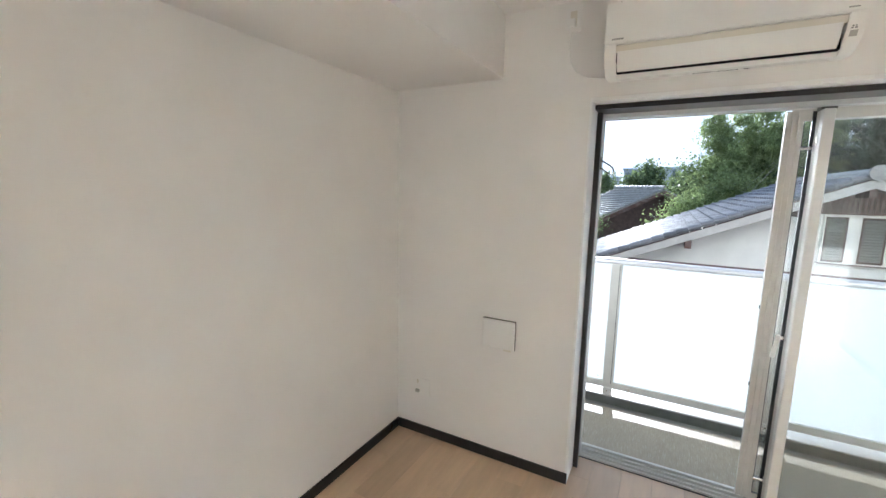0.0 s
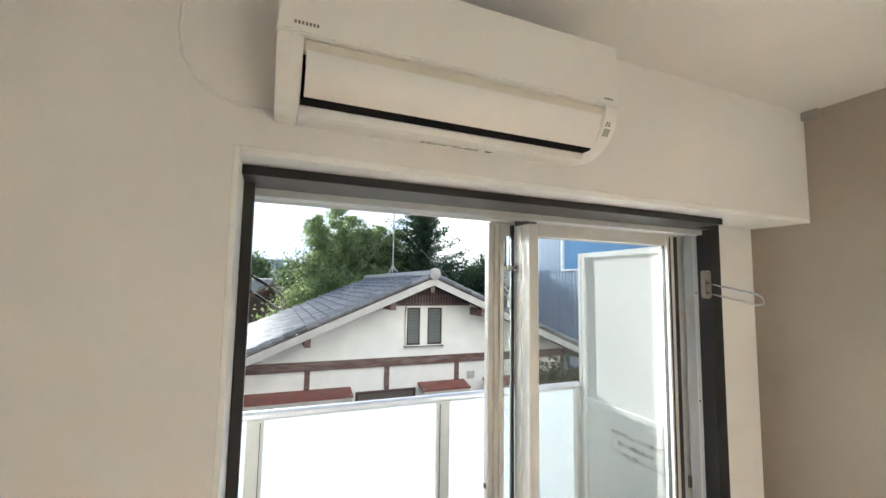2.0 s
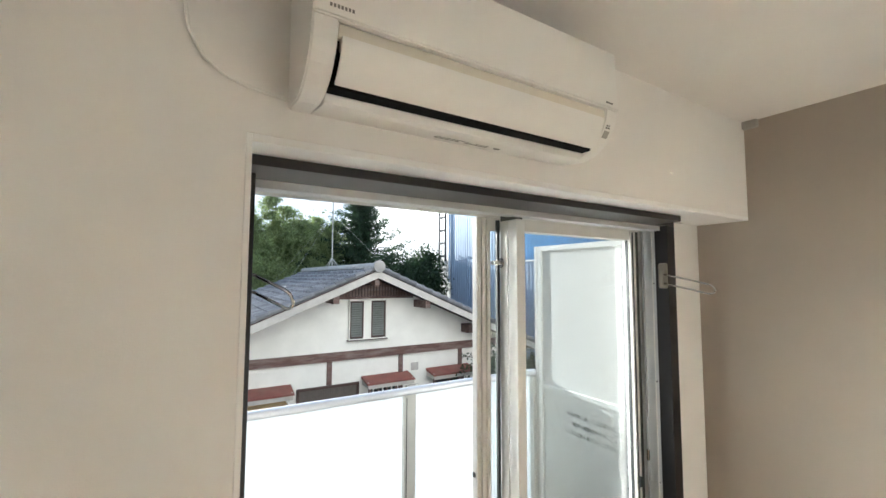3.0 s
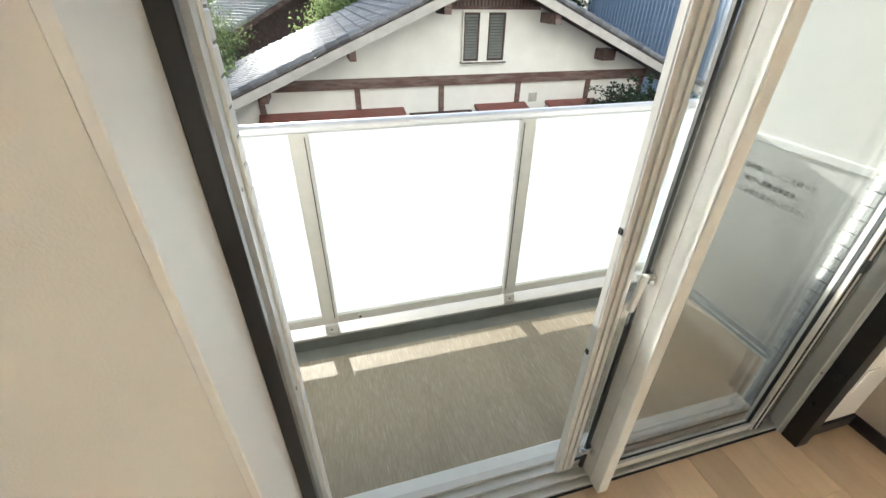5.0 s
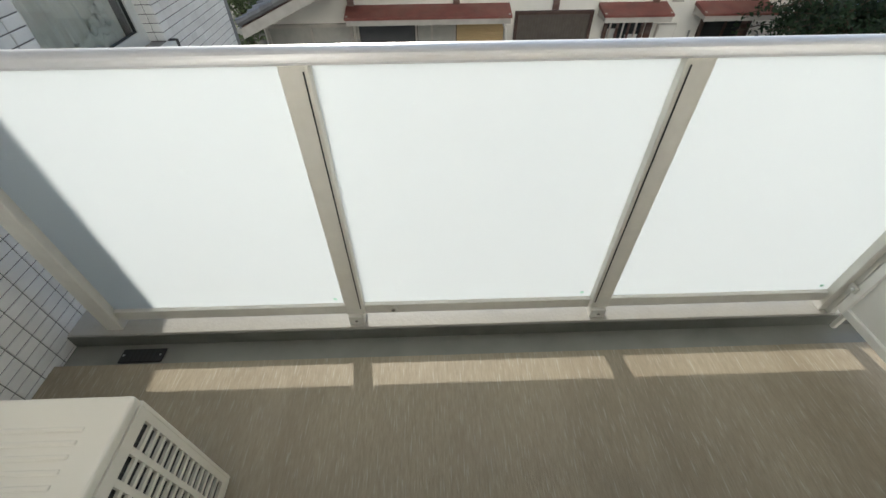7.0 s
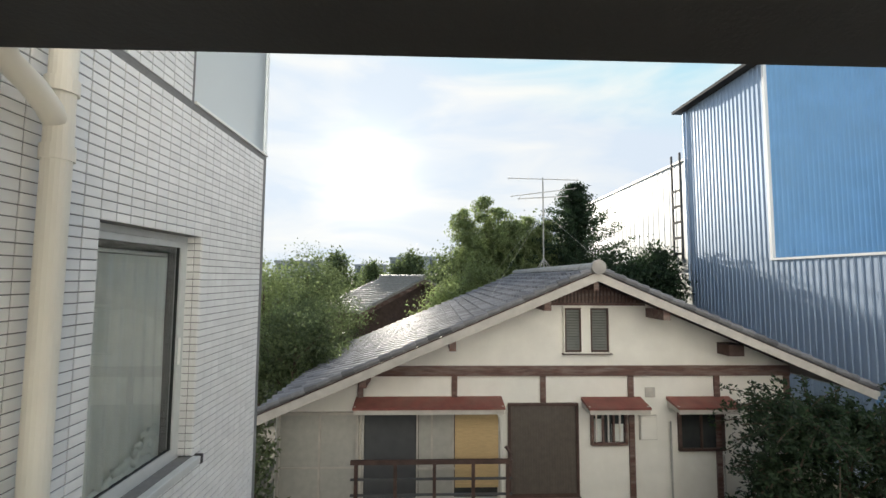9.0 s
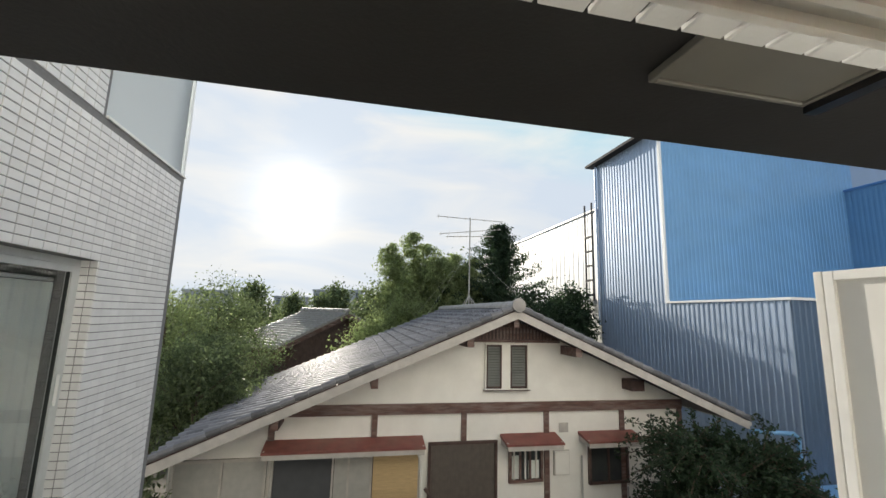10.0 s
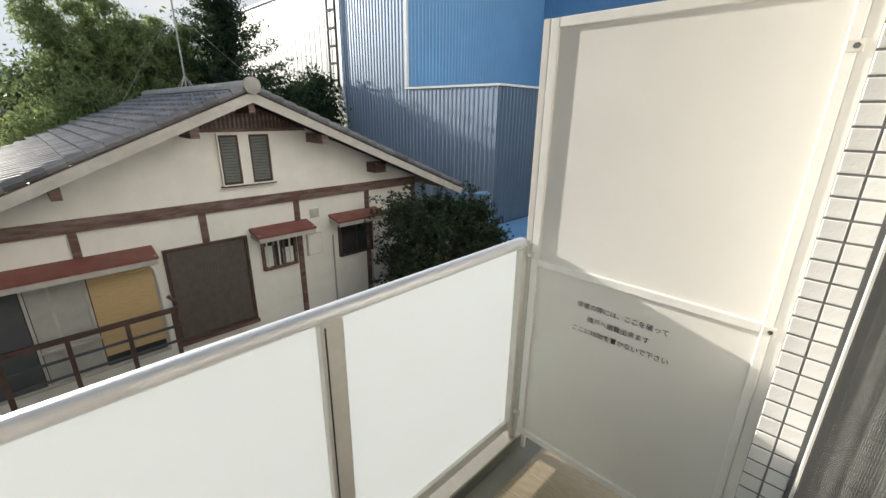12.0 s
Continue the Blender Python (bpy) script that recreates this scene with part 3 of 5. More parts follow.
tube(bm, (0, -0.006, 0), (0, -0.0085, 0), 0.009, 12)
part("screw_head", bm, M_CHROME, cap)
dr = empty("drain_cover", (-1.085, 3.362, BZ - 0.029), "black slotted drain cover in the balcony channel", "drain cover")
part("plate", bbox((-0.095, -0.034, 0), (0.095, 0.034, 0.008), 0.003, 1), M_ASPH, dr)
for s in (-1, 1):
    bm = bmesh.new()
    tube(bm, (s * 0.08, 0, 0.008), (s * 0.08, 0, 0.0105), 0.005, 8)
    part("screw", bm, M_CHROME, dr)
for k in range(6):
    part("slot", boxes(((-0.055 + k * 0.02, -0.03, 0.008), (-0.047 + k * 0.02, 0.03, 0.0095))), M_GASKET, dr)


def partition():
    p = empty("balcony_partition", (2.035, 2.97, BZ), "white emergency break-through partition between balconies", "partition")
    o = Vector((1.99, 2.95, BZ))

    def add(name, bm, m, label=""):
        bmesh.ops.translate(bm, verts=bm.verts[:], vec=-o)
        return part(name, bm, m, p, label)
    x0, x1 = 1.972, 2.008
    for y0, y1 in ((2.470, 2.500), (3.372, 3.410)):
        add("stile", bbox((x0, y0, -0.10), (x1, y1, 1.966), 0.003, 1), M_ALUW)
    for z0, z1 in ((1.928, 1.966), (0.904, 0.940), (-0.10, -0.062)):
        add("rail", bbox((x0, 2.500, z0), (x1, 3.372, z1), 0.003, 1), M_ALUW)
    for z0, z1 in ((0.940, 1.928), (-0.062, 0.904)):
        add("board", boxes(((1.986, 2.496, z0), (1.994, 3.376, z1))), M_PANEL)
    add("wall_channel", bbox((1.976, 2.396, -0.10), (2.004, 2.4695, 1.966), 0.002, 1), M_ALUW)
    add("support_post", bbox((1.974, 3.414, -0.15), (2.006, 3.446, 1.968), 0.003, 1), M_ALU)
    for y0 in (2.475, 3.36):
        add("leg", bbox((1.980, y0, BZ), (2.0, y0 + 0.02, -0.10), 0.002, 1), M_ALU)
    for y0, z in ((2.458, 1.783), (2.458, 0.922), (3.395, 0.954), (3.395, 0.03)):
        c = add("bracket", bbox((1.962, y0, z - 0.016), (1.972, y0 + 0.038, z + 0.016), 0.002, 1), M_ALU)
        bm = bmesh.new()
        tube(bm, (1.957, y0 + 0.015, z), (1.963, y0 + 0.015, z), 0.008, 10)
        bmesh.ops.translate(bm, verts=bm.verts[:], vec=-o)
        part("bolt", bm, M_CHROME, c)
    for y, z, text in ((2.960, 0.772, "非常の際には、ここを破って"), (2.966, 0.710, "隣戸へ避難出来ます"), (2.958, 0.650, "ここには物を置かないで下さい")):
        c = bpy.data.curves.new("lettering", "FONT")
        c.body, c.size, c.align_x, c.extrude = text, 0.030, "CENTER", 0.0003
        t = new("lettering", c)
        t.data.materials.append(M_INK)
        t.parent = p
        t.location = Vector((1.9845, y, z)) - o
        t.rotation_euler = (radians(90), 0, radians(-90))
    return p


partition()
# escape hatch in the slab above
ha = empty("escape_hatch", (1.335, 2.895, 2.508), "beige metal escape hatch in the balcony soffit", "hatch")
part("lid", bbox((-0.280, -0.245, -0.020), (0.280, 0.245, -0.002), 0.004, 1), M_HATCH, ha)
for a, b in (((-0.300, -0.265, -0.028), (-0.281, 0.265, 0.0)), ((0.281, -0.265, -0.028), (0.300, 0.265, 0.0)),
             ((-0.281, -0.265, -0.028), (0.281, -0.246, 0.0)), ((-0.281, 0.246, -0.028), (0.281, 0.265, 0.0))):
    part("rim", bbox(a, b, 0.003, 1), M_HATCH, ha)
# black strips added to stand for the dark gap beside the hatch
for a, b in (((0.301, -0.265, -0.05), (0.350, 0.265, 0.0)), ((-0.300, -0.315, -0.05), (0.350, -0.266, 0.0))):
    part("gap_strip", boxes((a, b)), M_BLACK, ha)
for k in range(4):
    part("slot", boxes(((-0.02 + k * 0.022, -0.21, -0.0215), (-0.008 + k * 0.022, -0.13, -0.0195))), M_GASKET, ha)

# ---- the wing of the block beside the balcony ----
WINGY = 6.22
NW0, NW1, NZ0, NZ1 = 4.25, 5.15, 0.53, 2.03
structure("wing_wall", boxes(((TX - 0.3, OY, -3.1), (TX - 0.008, NW0, 2.93)), ((TX - 0.3, NW1, -3.1), (TX - 0.008, WINGY, 2.93)),
                             ((TX - 0.3, NW0, -3.1), (TX - 0.008, NW1, NZ0)), ((TX - 0.3, NW0, NZ1), (TX - 0.008, NW1, 2.93)),
                             ((TX - 3.0, OY, 2.93), (TX - 0.008, 4.98, 6.0)), ((TX - 3.0, WINGY - 0.2, -3.1), (TX - 0.3, WINGY, 2.93)),
                             ((TX - 3.0, OY, 2.80), (TX - 0.3, WINGY, 2.93))),
          M_GROUT, "white tiled wall of the projecting wing")
structure("wing_parapet", boxes(((TX - 0.10, 4.985, 2.95), (TX - 0.03, WINGY - 0.03, 4.1)), ((TX - 0.12, WINGY - 0.03, 2.93), (TX - 0.01, WINGY + 0.01, 4.15))), M_FROST, "pale frosted parapet panel on the wing above")
structure("wing_coping", boxes(((TX - 0.30, 4.99, 2.931), (TX + 0.006, WINGY + 0.01, 2.949))), M_ALUW, "thin metal coping on the wing wall")
nwin = tagged(new("window_2"), "aluminium window with a lace curtain in the tiled wing", "window", kind="structure")
nx = TX - 0.10
nf = part("window_frame", boxes(((nx - 0.05, NW0, NZ0), (nx, NW0 + 0.035, NZ1)), ((nx - 0.05, NW1 - 0.045, NZ0), (nx, NW1, NZ1)),
                                ((nx - 0.05, NW0 + 0.035, NZ1 - 0.04), (nx, NW1 - 0.045, NZ1)), ((nx - 0.05, NW0 + 0.035, NZ0), (nx, NW1 - 0.045, NZ0 + 0.04))), M_ALUG, nwin)
cs = part("casement", boxes(((nx - 0.035, NW1 - 0.085, NZ0 + 0.043), (nx + 0.006, NW1 - 0.049, NZ1 - 0.043)),
                       ((nx - 0.035, NW0 + 0.038, NZ0 + 0.043), (nx + 0.006, NW0 + 0.070, NZ1 - 0.043)),
                       ((nx - 0.035, NW0 + 0.070, NZ1 - 0.080), (nx + 0.006, NW1 - 0.085, NZ1 - 0.043)),
                       ((nx - 0.035, NW0 + 0.070, NZ0 + 0.043), (nx + 0.006, NW1 - 0.085, NZ0 + 0.080))), M_ALUG, nwin)
part("gasket", boxes(((nx - 0.03, NW1 - 0.049, NZ0 + 0.043), (nx - 0.004, NW1 - 0.0452, NZ1 - 0.043))), M_GASKET, nwin)
part("gasket", boxes(((nx - 0.026, NW1 - 0.090, NZ0 + 0.08), (nx - 0.004, NW1 - 0.0852, NZ1 - 0.08))), M_GASKET, nwin)
part("gasket", boxes(((nx - 0.026, NW0 + 0.07, NZ0 + 0.0802), (nx - 0.004, NW1 - 0.090, NZ0 + 0.086))), M_GASKET, nwin)
g = part("pane", boxes(((nx - 0.020, NW0 + 0.066, NZ0 + 0.076), (nx - 0.014, NW1 - 0.081, NZ1 - 0.076))), M_GLASS, nwin)
g.visible_shadow = False
sl = part("window_sill", bbox((nx + 0.001, NW0 - 0.02, NZ0 - 0.050), (TX + 0.045, NW1 + 0.02, NZ0 - 0.001), 0.004, 1), M_ALUG, nwin)
part("end_cap", bbox((nx + 0.02, NW1 + 0.0205, NZ0 - 0.058), (TX + 0.050, NW1 + 0.045, NZ0 + 0.006), 0.004, 1), M_DARKTRIM, sl)
part("handle", bbox((nx + 0.0065, NW1 - 0.074, 1.16), (nx + 0.020, NW1 - 0.058, 1.34), 0.005, 2), M_ALUW, nwin)
structure("wing_room", boxes(((TX - 1.6, NW0 - 0.6, 0.0), (TX - 1.55, NW1 + 0.6, 2.5))), M_INROOM, "pale interior wall behind the wing window")
structure("wing_floor", boxes(((TX - 1.6, OY, -0.02), (TX - 0.3, WINGY - 0.2, 0.0))), M_INROOM, "pale interior floor behind the wing window")
# lace curtain with folds, heaped on the inner ledge
cur = empty("curtain", (nx - 0.075, NW0 + 0.06, NZ0 + 0.05), "pale lace curtain heaped on the ledge behind the wing window", "curtain")
bm = bmesh.new()
cols, lev = 60, 12
for i in range(cols + 1):
    u = i / cols
    for k in range(lev):
        w = k / (lev - 1)
        z = NZ0 + 0.07 + (NZ1 - NZ0 - 0.22) * w
        y = NW0 + 0.06 + u * (0.72 + 0.03 * (1 - w) ** 3)
        fold = 0.012 * math.sin(u * 47 + 0.8 * w) + 0.007 * math.sin(u * 93 + 2.1 * w) + 0.02 * (1 - w) ** 4 * math.sin(u * 23 + 1.3)
        bm.verts.new((nx - 0.062 + fold, y, z + 0.015 * (1 - w) ** 6 * math.sin(u * 31)))
bm.verts.ensure_lookup_table()
for i in range(cols):
    for k in range(lev - 1):
        a = i * lev + k
        bm.faces.new([bm.verts[j] for j in (a, a + lev, a + lev + 1, a + 1)])
bmesh.ops.translate(bm, verts=bm.verts[:], vec=-Vector((nx - 0.075, NW0 + 0.06, NZ0 + 0.05)))
part("drape", bm, M_CURTAIN, cur, smooth=True)
# the heap: soft rolled folds
for k, (y0, y1, z, r) in enumerate(((0.22, 0.60, 0.030, 0.030), (0.30, 0.63, 0.085, 0.026), (0.46, 0.645, 0.14, 0.026), (0.53, 0.65, 0.195, 0.022), (0.05, 0.36, 0.022, 0.022))):
    bm = bmesh.new()
    run = [(0.045 + 0.012 * math.sin(i * 1.9 + k), y0 + (y1 - y0) * i / 14, z + 0.016 * math.sin(i * 1.25 + 2 * k) + 0.03 * (i / 14) ** 2) for i in range(15)]
    pipe_along(bm, run, r, 9)
    for v in bm.verts:
        v.co.z += 0.010 * math.sin(v.co.y * 90 + k) + 0.006 * math.sin(v.co.y * 171 + v.co.x * 60)
        v.co.x = 0.022 + (v.co.x - 0.022) * 0.55
    part("fold", bm, M_CURTAIN, cur, smooth=True)
part("ledge", boxes(((-0.10, -0.04, -0.03), (0.050, 0.72, 0.0))), M_PLASTIC2, nwin).location = (nx - 0.075, NW0 + 0.06, NZ0 + 0.05)
bm = bmesh.new()
tube(bm, (nx - 0.12, NW0 + 0.03, NZ1 - 0.13), (nx - 0.12, NW1 - 0.05, NZ1 - 0.13), 0.012, 10)
tagged(link("curtain_rail", bm, M_PLASTIC), "white curtain rail behind the wing window", "curtain rail")

# drainpipe
dp = empty("drainpipe", (TX + 0.085, 3.90, -3.05), "cream plastic drainpipe with a branch elbow", "drainpipe")
bm = bmesh.new()
tube(bm, (0, 0, 0), (0, 0, 2.40 + 3.05), 0.050, 20)
part("lower_pipe", bm, M_PLASTIC2, dp, smooth=False)
bm = bmesh.new()
tube(bm, (0, 0, 2.40 + 3.05), (0, 0, 6.0 + 3.05), 0.048, 20)
part("upper_pipe", bm, M_PLASTIC2, dp)
for z in (2.22, 2.50):
    bm = bmesh.new()
    tube(bm, (0, 0, z + 3.05), (0, 0, z + 3.11), 0.058, 20)
    part("collar", bm, M_PLASTIC2, dp)
bm = bmesh.new()
pipe_along(bm, [(0, 0, 2.36 + 3.05), (0.0, -0.05, 2.42 + 3.05), (0.01, -0.13, 2.47 + 3.05), (0.02, -0.25, 2.52 + 3.05), (0.02, -0.33, 2.70 + 3.05)], 0.046, 16)
part("elbow", bm, M_PLASTIC2, dp, smooth=True)

# ---- outdoor unit ----
UX0, UX1, UY0, UY1, UZ0, UZ1 = -1.26, -0.500, 2.555, 2.835, BZ + 0.03, 0.455
ou = empty("outdoor_unit", (UX0, UY0, BZ), "cream air conditioner outdoor unit on the balcony floor", "outdoor unit")
oo = Vector((UX0, UY0, BZ))


def ou_add(name, bm, m, label="", parent=None):
    bmesh.ops.translate(bm, verts=bm.verts[:], vec=-oo)
    return part(name, bm, m, parent or ou, label)


# solid body coloured as the shade seen through the grille
ou_add("body", bbox((UX0 + 0.004, UY0 + 0.004, UZ0), (UX1 - 0.012, UY1 - 0.004, UZ1 - 0.03), 0.006, 2), M_INSIDE, "inner body, darkened as the shade behind the grille")
ou_add("top_cover", bbox((UX0, UY0, UZ1 - 0.035), (UX1, UY1, UZ1), 0.010, 3), M_PLASTIC2)
for k in range(6):
    ou_add("top_rib", bbox((UX0 + 0.06, UY0 + 0.045 + k * 0.030, UZ1 - 0.004), (UX1 - 0.075, UY0 + 0.056 + k * 0.030, UZ1 + 0.003), 0.002, 1), M_PLASTIC2)
ou_add("front_panel", bbox((UX0, UY1 - 0.012, UZ0), (UX1, UY1 + 0.004, UZ1 - 0.035), 0.004, 1), M_PLASTIC2)
ou_add("back_panel", bbox((UX0, UY0, UZ0), (UX1, UY0 + 0.012, UZ1 - 0.035), 0.004, 1), M_PLASTIC2)
# side grille of bars
gy0, gy1, gz0, gz1 = UY0 + 0.040, UY1 - 0.030, UZ0 + 0.045, UZ1 - 0.075
for a, b in (((gy0 - 0.03, UZ0), (gy1 + 0.02, gz0)), ((gy0 - 0.03, gz1), (gy1 + 0.02, UZ1 - 0.036)), ((gy0 - 0.03, gz0), (gy0, gz1)), ((gy1, gz0), (gy1 + 0.02, gz1))):
    ou_add("side_frame", boxes(((UX1 - 0.012, a[0], a[1]), (UX1, b[0], b[1]))), M_PLASTIC2)
nz = 14
for k in range(1, nz):
    z = gz0 + (gz1 - gz0) * k / nz
    ou_add("grille_bar", boxes(((UX1 - 0.010, gy0, z - 0.0062), (UX1 - 0.001, gy1, z + 0.0062))), M_PLASTIC2)
for k in range(1, 3):
    y = gy0 + (gy1 - gy0) * k / 3
    ou_add("grille_post", boxes(((UX1 - 0.011, y - 0.008, gz0), (UX1 + 0.0005, y + 0.008, gz1))), M_PLASTIC2)
for x in (UX0 + 0.1, UX1 - 0.14):
    ou_add("foot", bbox((x, UY0 - 0.02, BZ), (x + 0.04, UY1 + 0.03, UZ0), 0.003, 1), M_PLASTIC2)

# ---- indoor air conditioner ----
AX0, AX1, AF = -0.094, 0.713, 1.772
ac = empty("air_conditioner", ((AX0 + AX1) / 2, WY, 2.0884), "white wall-mounted air conditioner above the balcony window", "air conditioner")
ac.scale = (1, 1, 1.13)
ao = Vector(((AX0 + AX1) / 2, WY, 2.083))


def ac_add(name, bm, m, label="", parent=None, smooth=False):
    bmesh.ops.translate(bm, verts=bm.verts[:], vec=-ao)
    return part(name, bm, m, parent or ac, label, smooth)


def round_profile(n=9):
    """Side outline of the lower case: from the front panel's foot, round to the wall."""
    pts = [(WY, 2.300), (AF + 0.016, 2.300), (AF + 0.006, 2.156)]
    for k in range(1, n + 1):
        a = math.pi / 2 * k / n
        pts.append((AF + 0.006 + 0.115 * (1 - math.cos(a)), 2.156 - 0.098 * math.sin(a)))
    pts += [(WY, 2.066)]
    return pts


def slot_profile(n=9):
    pts = [(AF + 0.06, 2.150), (AF + 0.014, 2.150)]
    for k in range(1, n):
        a = math.pi / 2 * k / n
        pts.append((AF + 0.016 + 0.112 * (1 - math.cos(a)), 2.150 - 0.090 * math.sin(a)))
    pts += [(AF + 0.16, 2.074)]
    return pts


for a, b in ((AX0, AX0 + 0.046), (AX1 - 0.046, AX1)):
    bm = bmesh.new()
    extrude(bm, round_profile(), 0, a, b)
    bmesh.ops.bevel(bm, geom=[e for e in bm.edges if abs(e.verts[0].co.x - e.verts[1].co.x) < 1e-5], offset=0.003, segments=2, affect="EDGES")
    ac_add("end_case", bm, M_PLASTIC)
bm = bmesh.new()
extrude(bm, [(WY, 2.300), (AF + 0.05, 2.300), (AF + 0.05, 2.152), (AF + 0.088, 2.152), (AF + 0.088, 2.066), (AF + 0.094, 2.055), (AF + 0.115, 2.055), (WY, 2.066)], 0, AX0 + 0.046, AX1 - 0.046)
ac_add("rear_case", bm, M_PLASTIC)
# solid black filling stands for the shade inside the outlet
ac_add("outlet_slot", boxes(((AX0 + 0.0465, AF + 0.058, 2.069), (AX1 - 0.0465, AF + 0.0876, 2.1512)), ((AX0 + 0.0465, AF + 0.02, 2.10), (AX0 + 0.051, AF + 0.06, 2.150))), M_SLOT, "air outlet filled black for its inner shade")
bm = bmesh.new()
outer_arc, inner_arc = [], []
for k in range(9):
    a = radians(2 + 50 * k / 8)
    outer_arc.append((AF + 0.002 + 0.108 * (1 - math.cos(a)), 2.134 - 0.084 * math.sin(a)))
    inner_arc.append((AF + 0.010 + 0.106 * (1 - math.cos(a)), 2.134 - 0.078 * math.sin(a)))
extrude(bm, outer_arc + inner_arc[::-1], 0, AX0 + 0.052, AX1 - 0.060)
ac_add("flap", bm, M_PLASTIC)
ac_add("flap_ledge", bbox((AX0 + 0.046, AF + 0.010, 2.130), (AX1 - 0.046, AF + 0.06, 2.154), 0.002, 1), M_PLASTIC2)
bm = bmesh.new()
extrude(bm, [(AF, 2.157), (AF + 0.016, 2.155), (AF + 0.020, 2.302), (AF + 0.009, 2.302)], 0, AX0, AX1)
bmesh.ops.bevel(bm, geom=bm.edges[:], offset=0.003, segments=2, affect="EDGES")
ac_add("front_panel", bm, M_PLASTIC)
ac_add("top_grille", bbox((AX0 + 0.004, AF + 0.022, 2.298), (AX1 - 0.004, WY - 0.01, 2.306), 0.002, 1), M_PLASTIC)
for k in range(14):
    x = AX0 + 0.05 + k * (AX1 - AX0 - 0.1) / 13
    ac_add("top_slat", boxes(((x - 0.002, AF + 0.03, 2.306), (x + 0.002, WY - 0.03, 2.309))), M_GASKET)


def case_arc(deg, out):
    a = radians(deg)
    return (AF + 0.006 + 0.115 - (0.115 + out) * math.cos(a), 2.156 - (0.098 + out) * math.sin(a))


for d0, d1, x0, x1, m_ in ((20, 22, 0.034, 0.029, M_GREYINK), (20, 22, 0.026, 0.022, M_GREYINK), (23, 25, 0.036, 0.030, M_GREYINK), (23, 25, 0.027, 0.020, M_GREYINK), (28, 38, 0.036, 0.016, M_GREYSH)):
    bm = bmesh.new()
    extrude(bm, [case_arc(d0, 0.0007), case_arc(d1, 0.0007), case_arc(d1, -0.003), case_arc(d0, -0.003)], 0, AX1 - x0, AX1 - x1)
    ac_add("display_mark", bm, m_)
for x0, w, z, h in ((AX0 + 0.028, 0.046, 2.174, 0.0058), (AX1 - 0.052, 0.028, 2.170, 0.004)):
    n = 7
    for k in range(n):
        ac_add("brand_bar", boxes(((x0 + k * w / n, AF - 0.0006 + (z - 2.157) * 0.06, z - h / 2), (x0 + (k + 0.62) * w / n, AF + 0.006, z + h / 2))), M_GREYINK)
# caution label under the case
for r in range(3):
    for k in range(11):
        if (k * 7 + r * 5) % 9:
            x = AX0 + 0.33 + k * 0.0145
            y = AF + 0.138 + r * 0.012
            z = 2.058 + (y - AF - 0.121) * 0.104
            ac_add("label_bar", boxes(((x, y, z - 0.0010), (x + 0.011, y + 0.006, z + 0.002))), M_GREYINK)
bm = bmesh.new()
tube(bm, (AX0 + 0.515, AF + 0.155, 2.0602), (AX0 + 0.515, AF + 0.155, 2.0655), 0.011, 14)
ac_add("badge", bm, M_GREYINK)

# power outlet and cord beside it
po = empty("power_outlet", (-0.268, WY, 2.370), "white wall power outlet high on the wall", "power outlet")
part("plate", bbox((-0.035, -0.008, -0.058), (0.035, 0, 0.058), 0.003, 2), M_PLASTIC, po)
part("socket", bbox((-0.015, -0.010, -0.035), (0.015, -0.006, 0.035), 0.002, 1), M_PLASTIC2, po)
plug = ac_add("plug", bbox((-0.280, WY - 0.036, 2.295), (-0.256, WY - 0.0102, 2.328), 0.004, 2), M_PLASTIC, "white power plug")
bm = bmesh.new()
cpts = [(0, -0.03, -0.015), (-0.008, -0.02, -0.06), (-0.012, -0.008, -0.11), (-0.004, -0.006, -0.155), (0.022, -0.006, -0.195), (0.060, -0.006, -0.219), (0.105, -0.006, -0.231), (0.160, -0.006, -0.237), (0.186, -0.006, -0.240)]
pipe_along(bm, [Vector(p) + Vector((-0.268, WY, 2.32)) for p in cpts], 0.0034, 8)
ac_add("power_cord", bm, M_PLASTIC, "thin white cord", smooth=True)
# vent cover and small jacks
ve = empty("wall_vent", (-0.575, WY, 0.768), "square white ventilation cover on the wall", "wall vent")
# reaches past the cover so a dark line shows as its shadow
part("gap_shadow_ring", bbox((-0.0985, -0.017, -0.080), (0.0985, -0.001, 0.0885), 0.006, 2), M_GAP, ve, "dark ring drawn as the cover's gap shadow")
part("cover", bbox((-0.096, -0.026, -0.085), (0.096, -0.012, 0.085), 0.008, 3), M_PLASTIC, ve)
part("tab", bbox((0.035, -0.029, -0.084), (0.080, -0.026, -0.076), 0.001, 1), M_PLASTIC2, ve)
jk = empty("wall_jack", (-1.080, WY, 0.318), "small white telephone jack plate near the floor", "wall jack")
part("plate", bbox((-0.012, -0.006, -0.058), (0.058, 0, 0.058), 0.003, 2), M_PLASTIC, jk)
part("cable_end", bbox((-0.045, -0.014, -0.040), (-0.018, 0, -0.020), 0.004, 2), M_GREYSH, jk)
part("clip", bbox((-0.036, -0.010, 0.020), (-0.026, 0, 0.045), 0.003, 1), M_PLASTIC2, jk)
j2 = empty("blank_plate", (1.80, 2.195, 0.30), "white blank wall plate near the floor", "wall plate")
part("plate", bbox((-0.035, -0.006, -0.058), (0.035, 0, 0.058), 0.003, 2), M_PLASTIC, j2)
rc = empty("rail_cap", (RX - 0.012, WY - 0.03, CEIL - 0.018), "small grey end cap of a picture rail", "rail cap")
part("cap", bbox((-0.012, -0.03, -0.018), (0.012, 0.03, 0.018), 0.003, 1), M_GREYSH, rc)


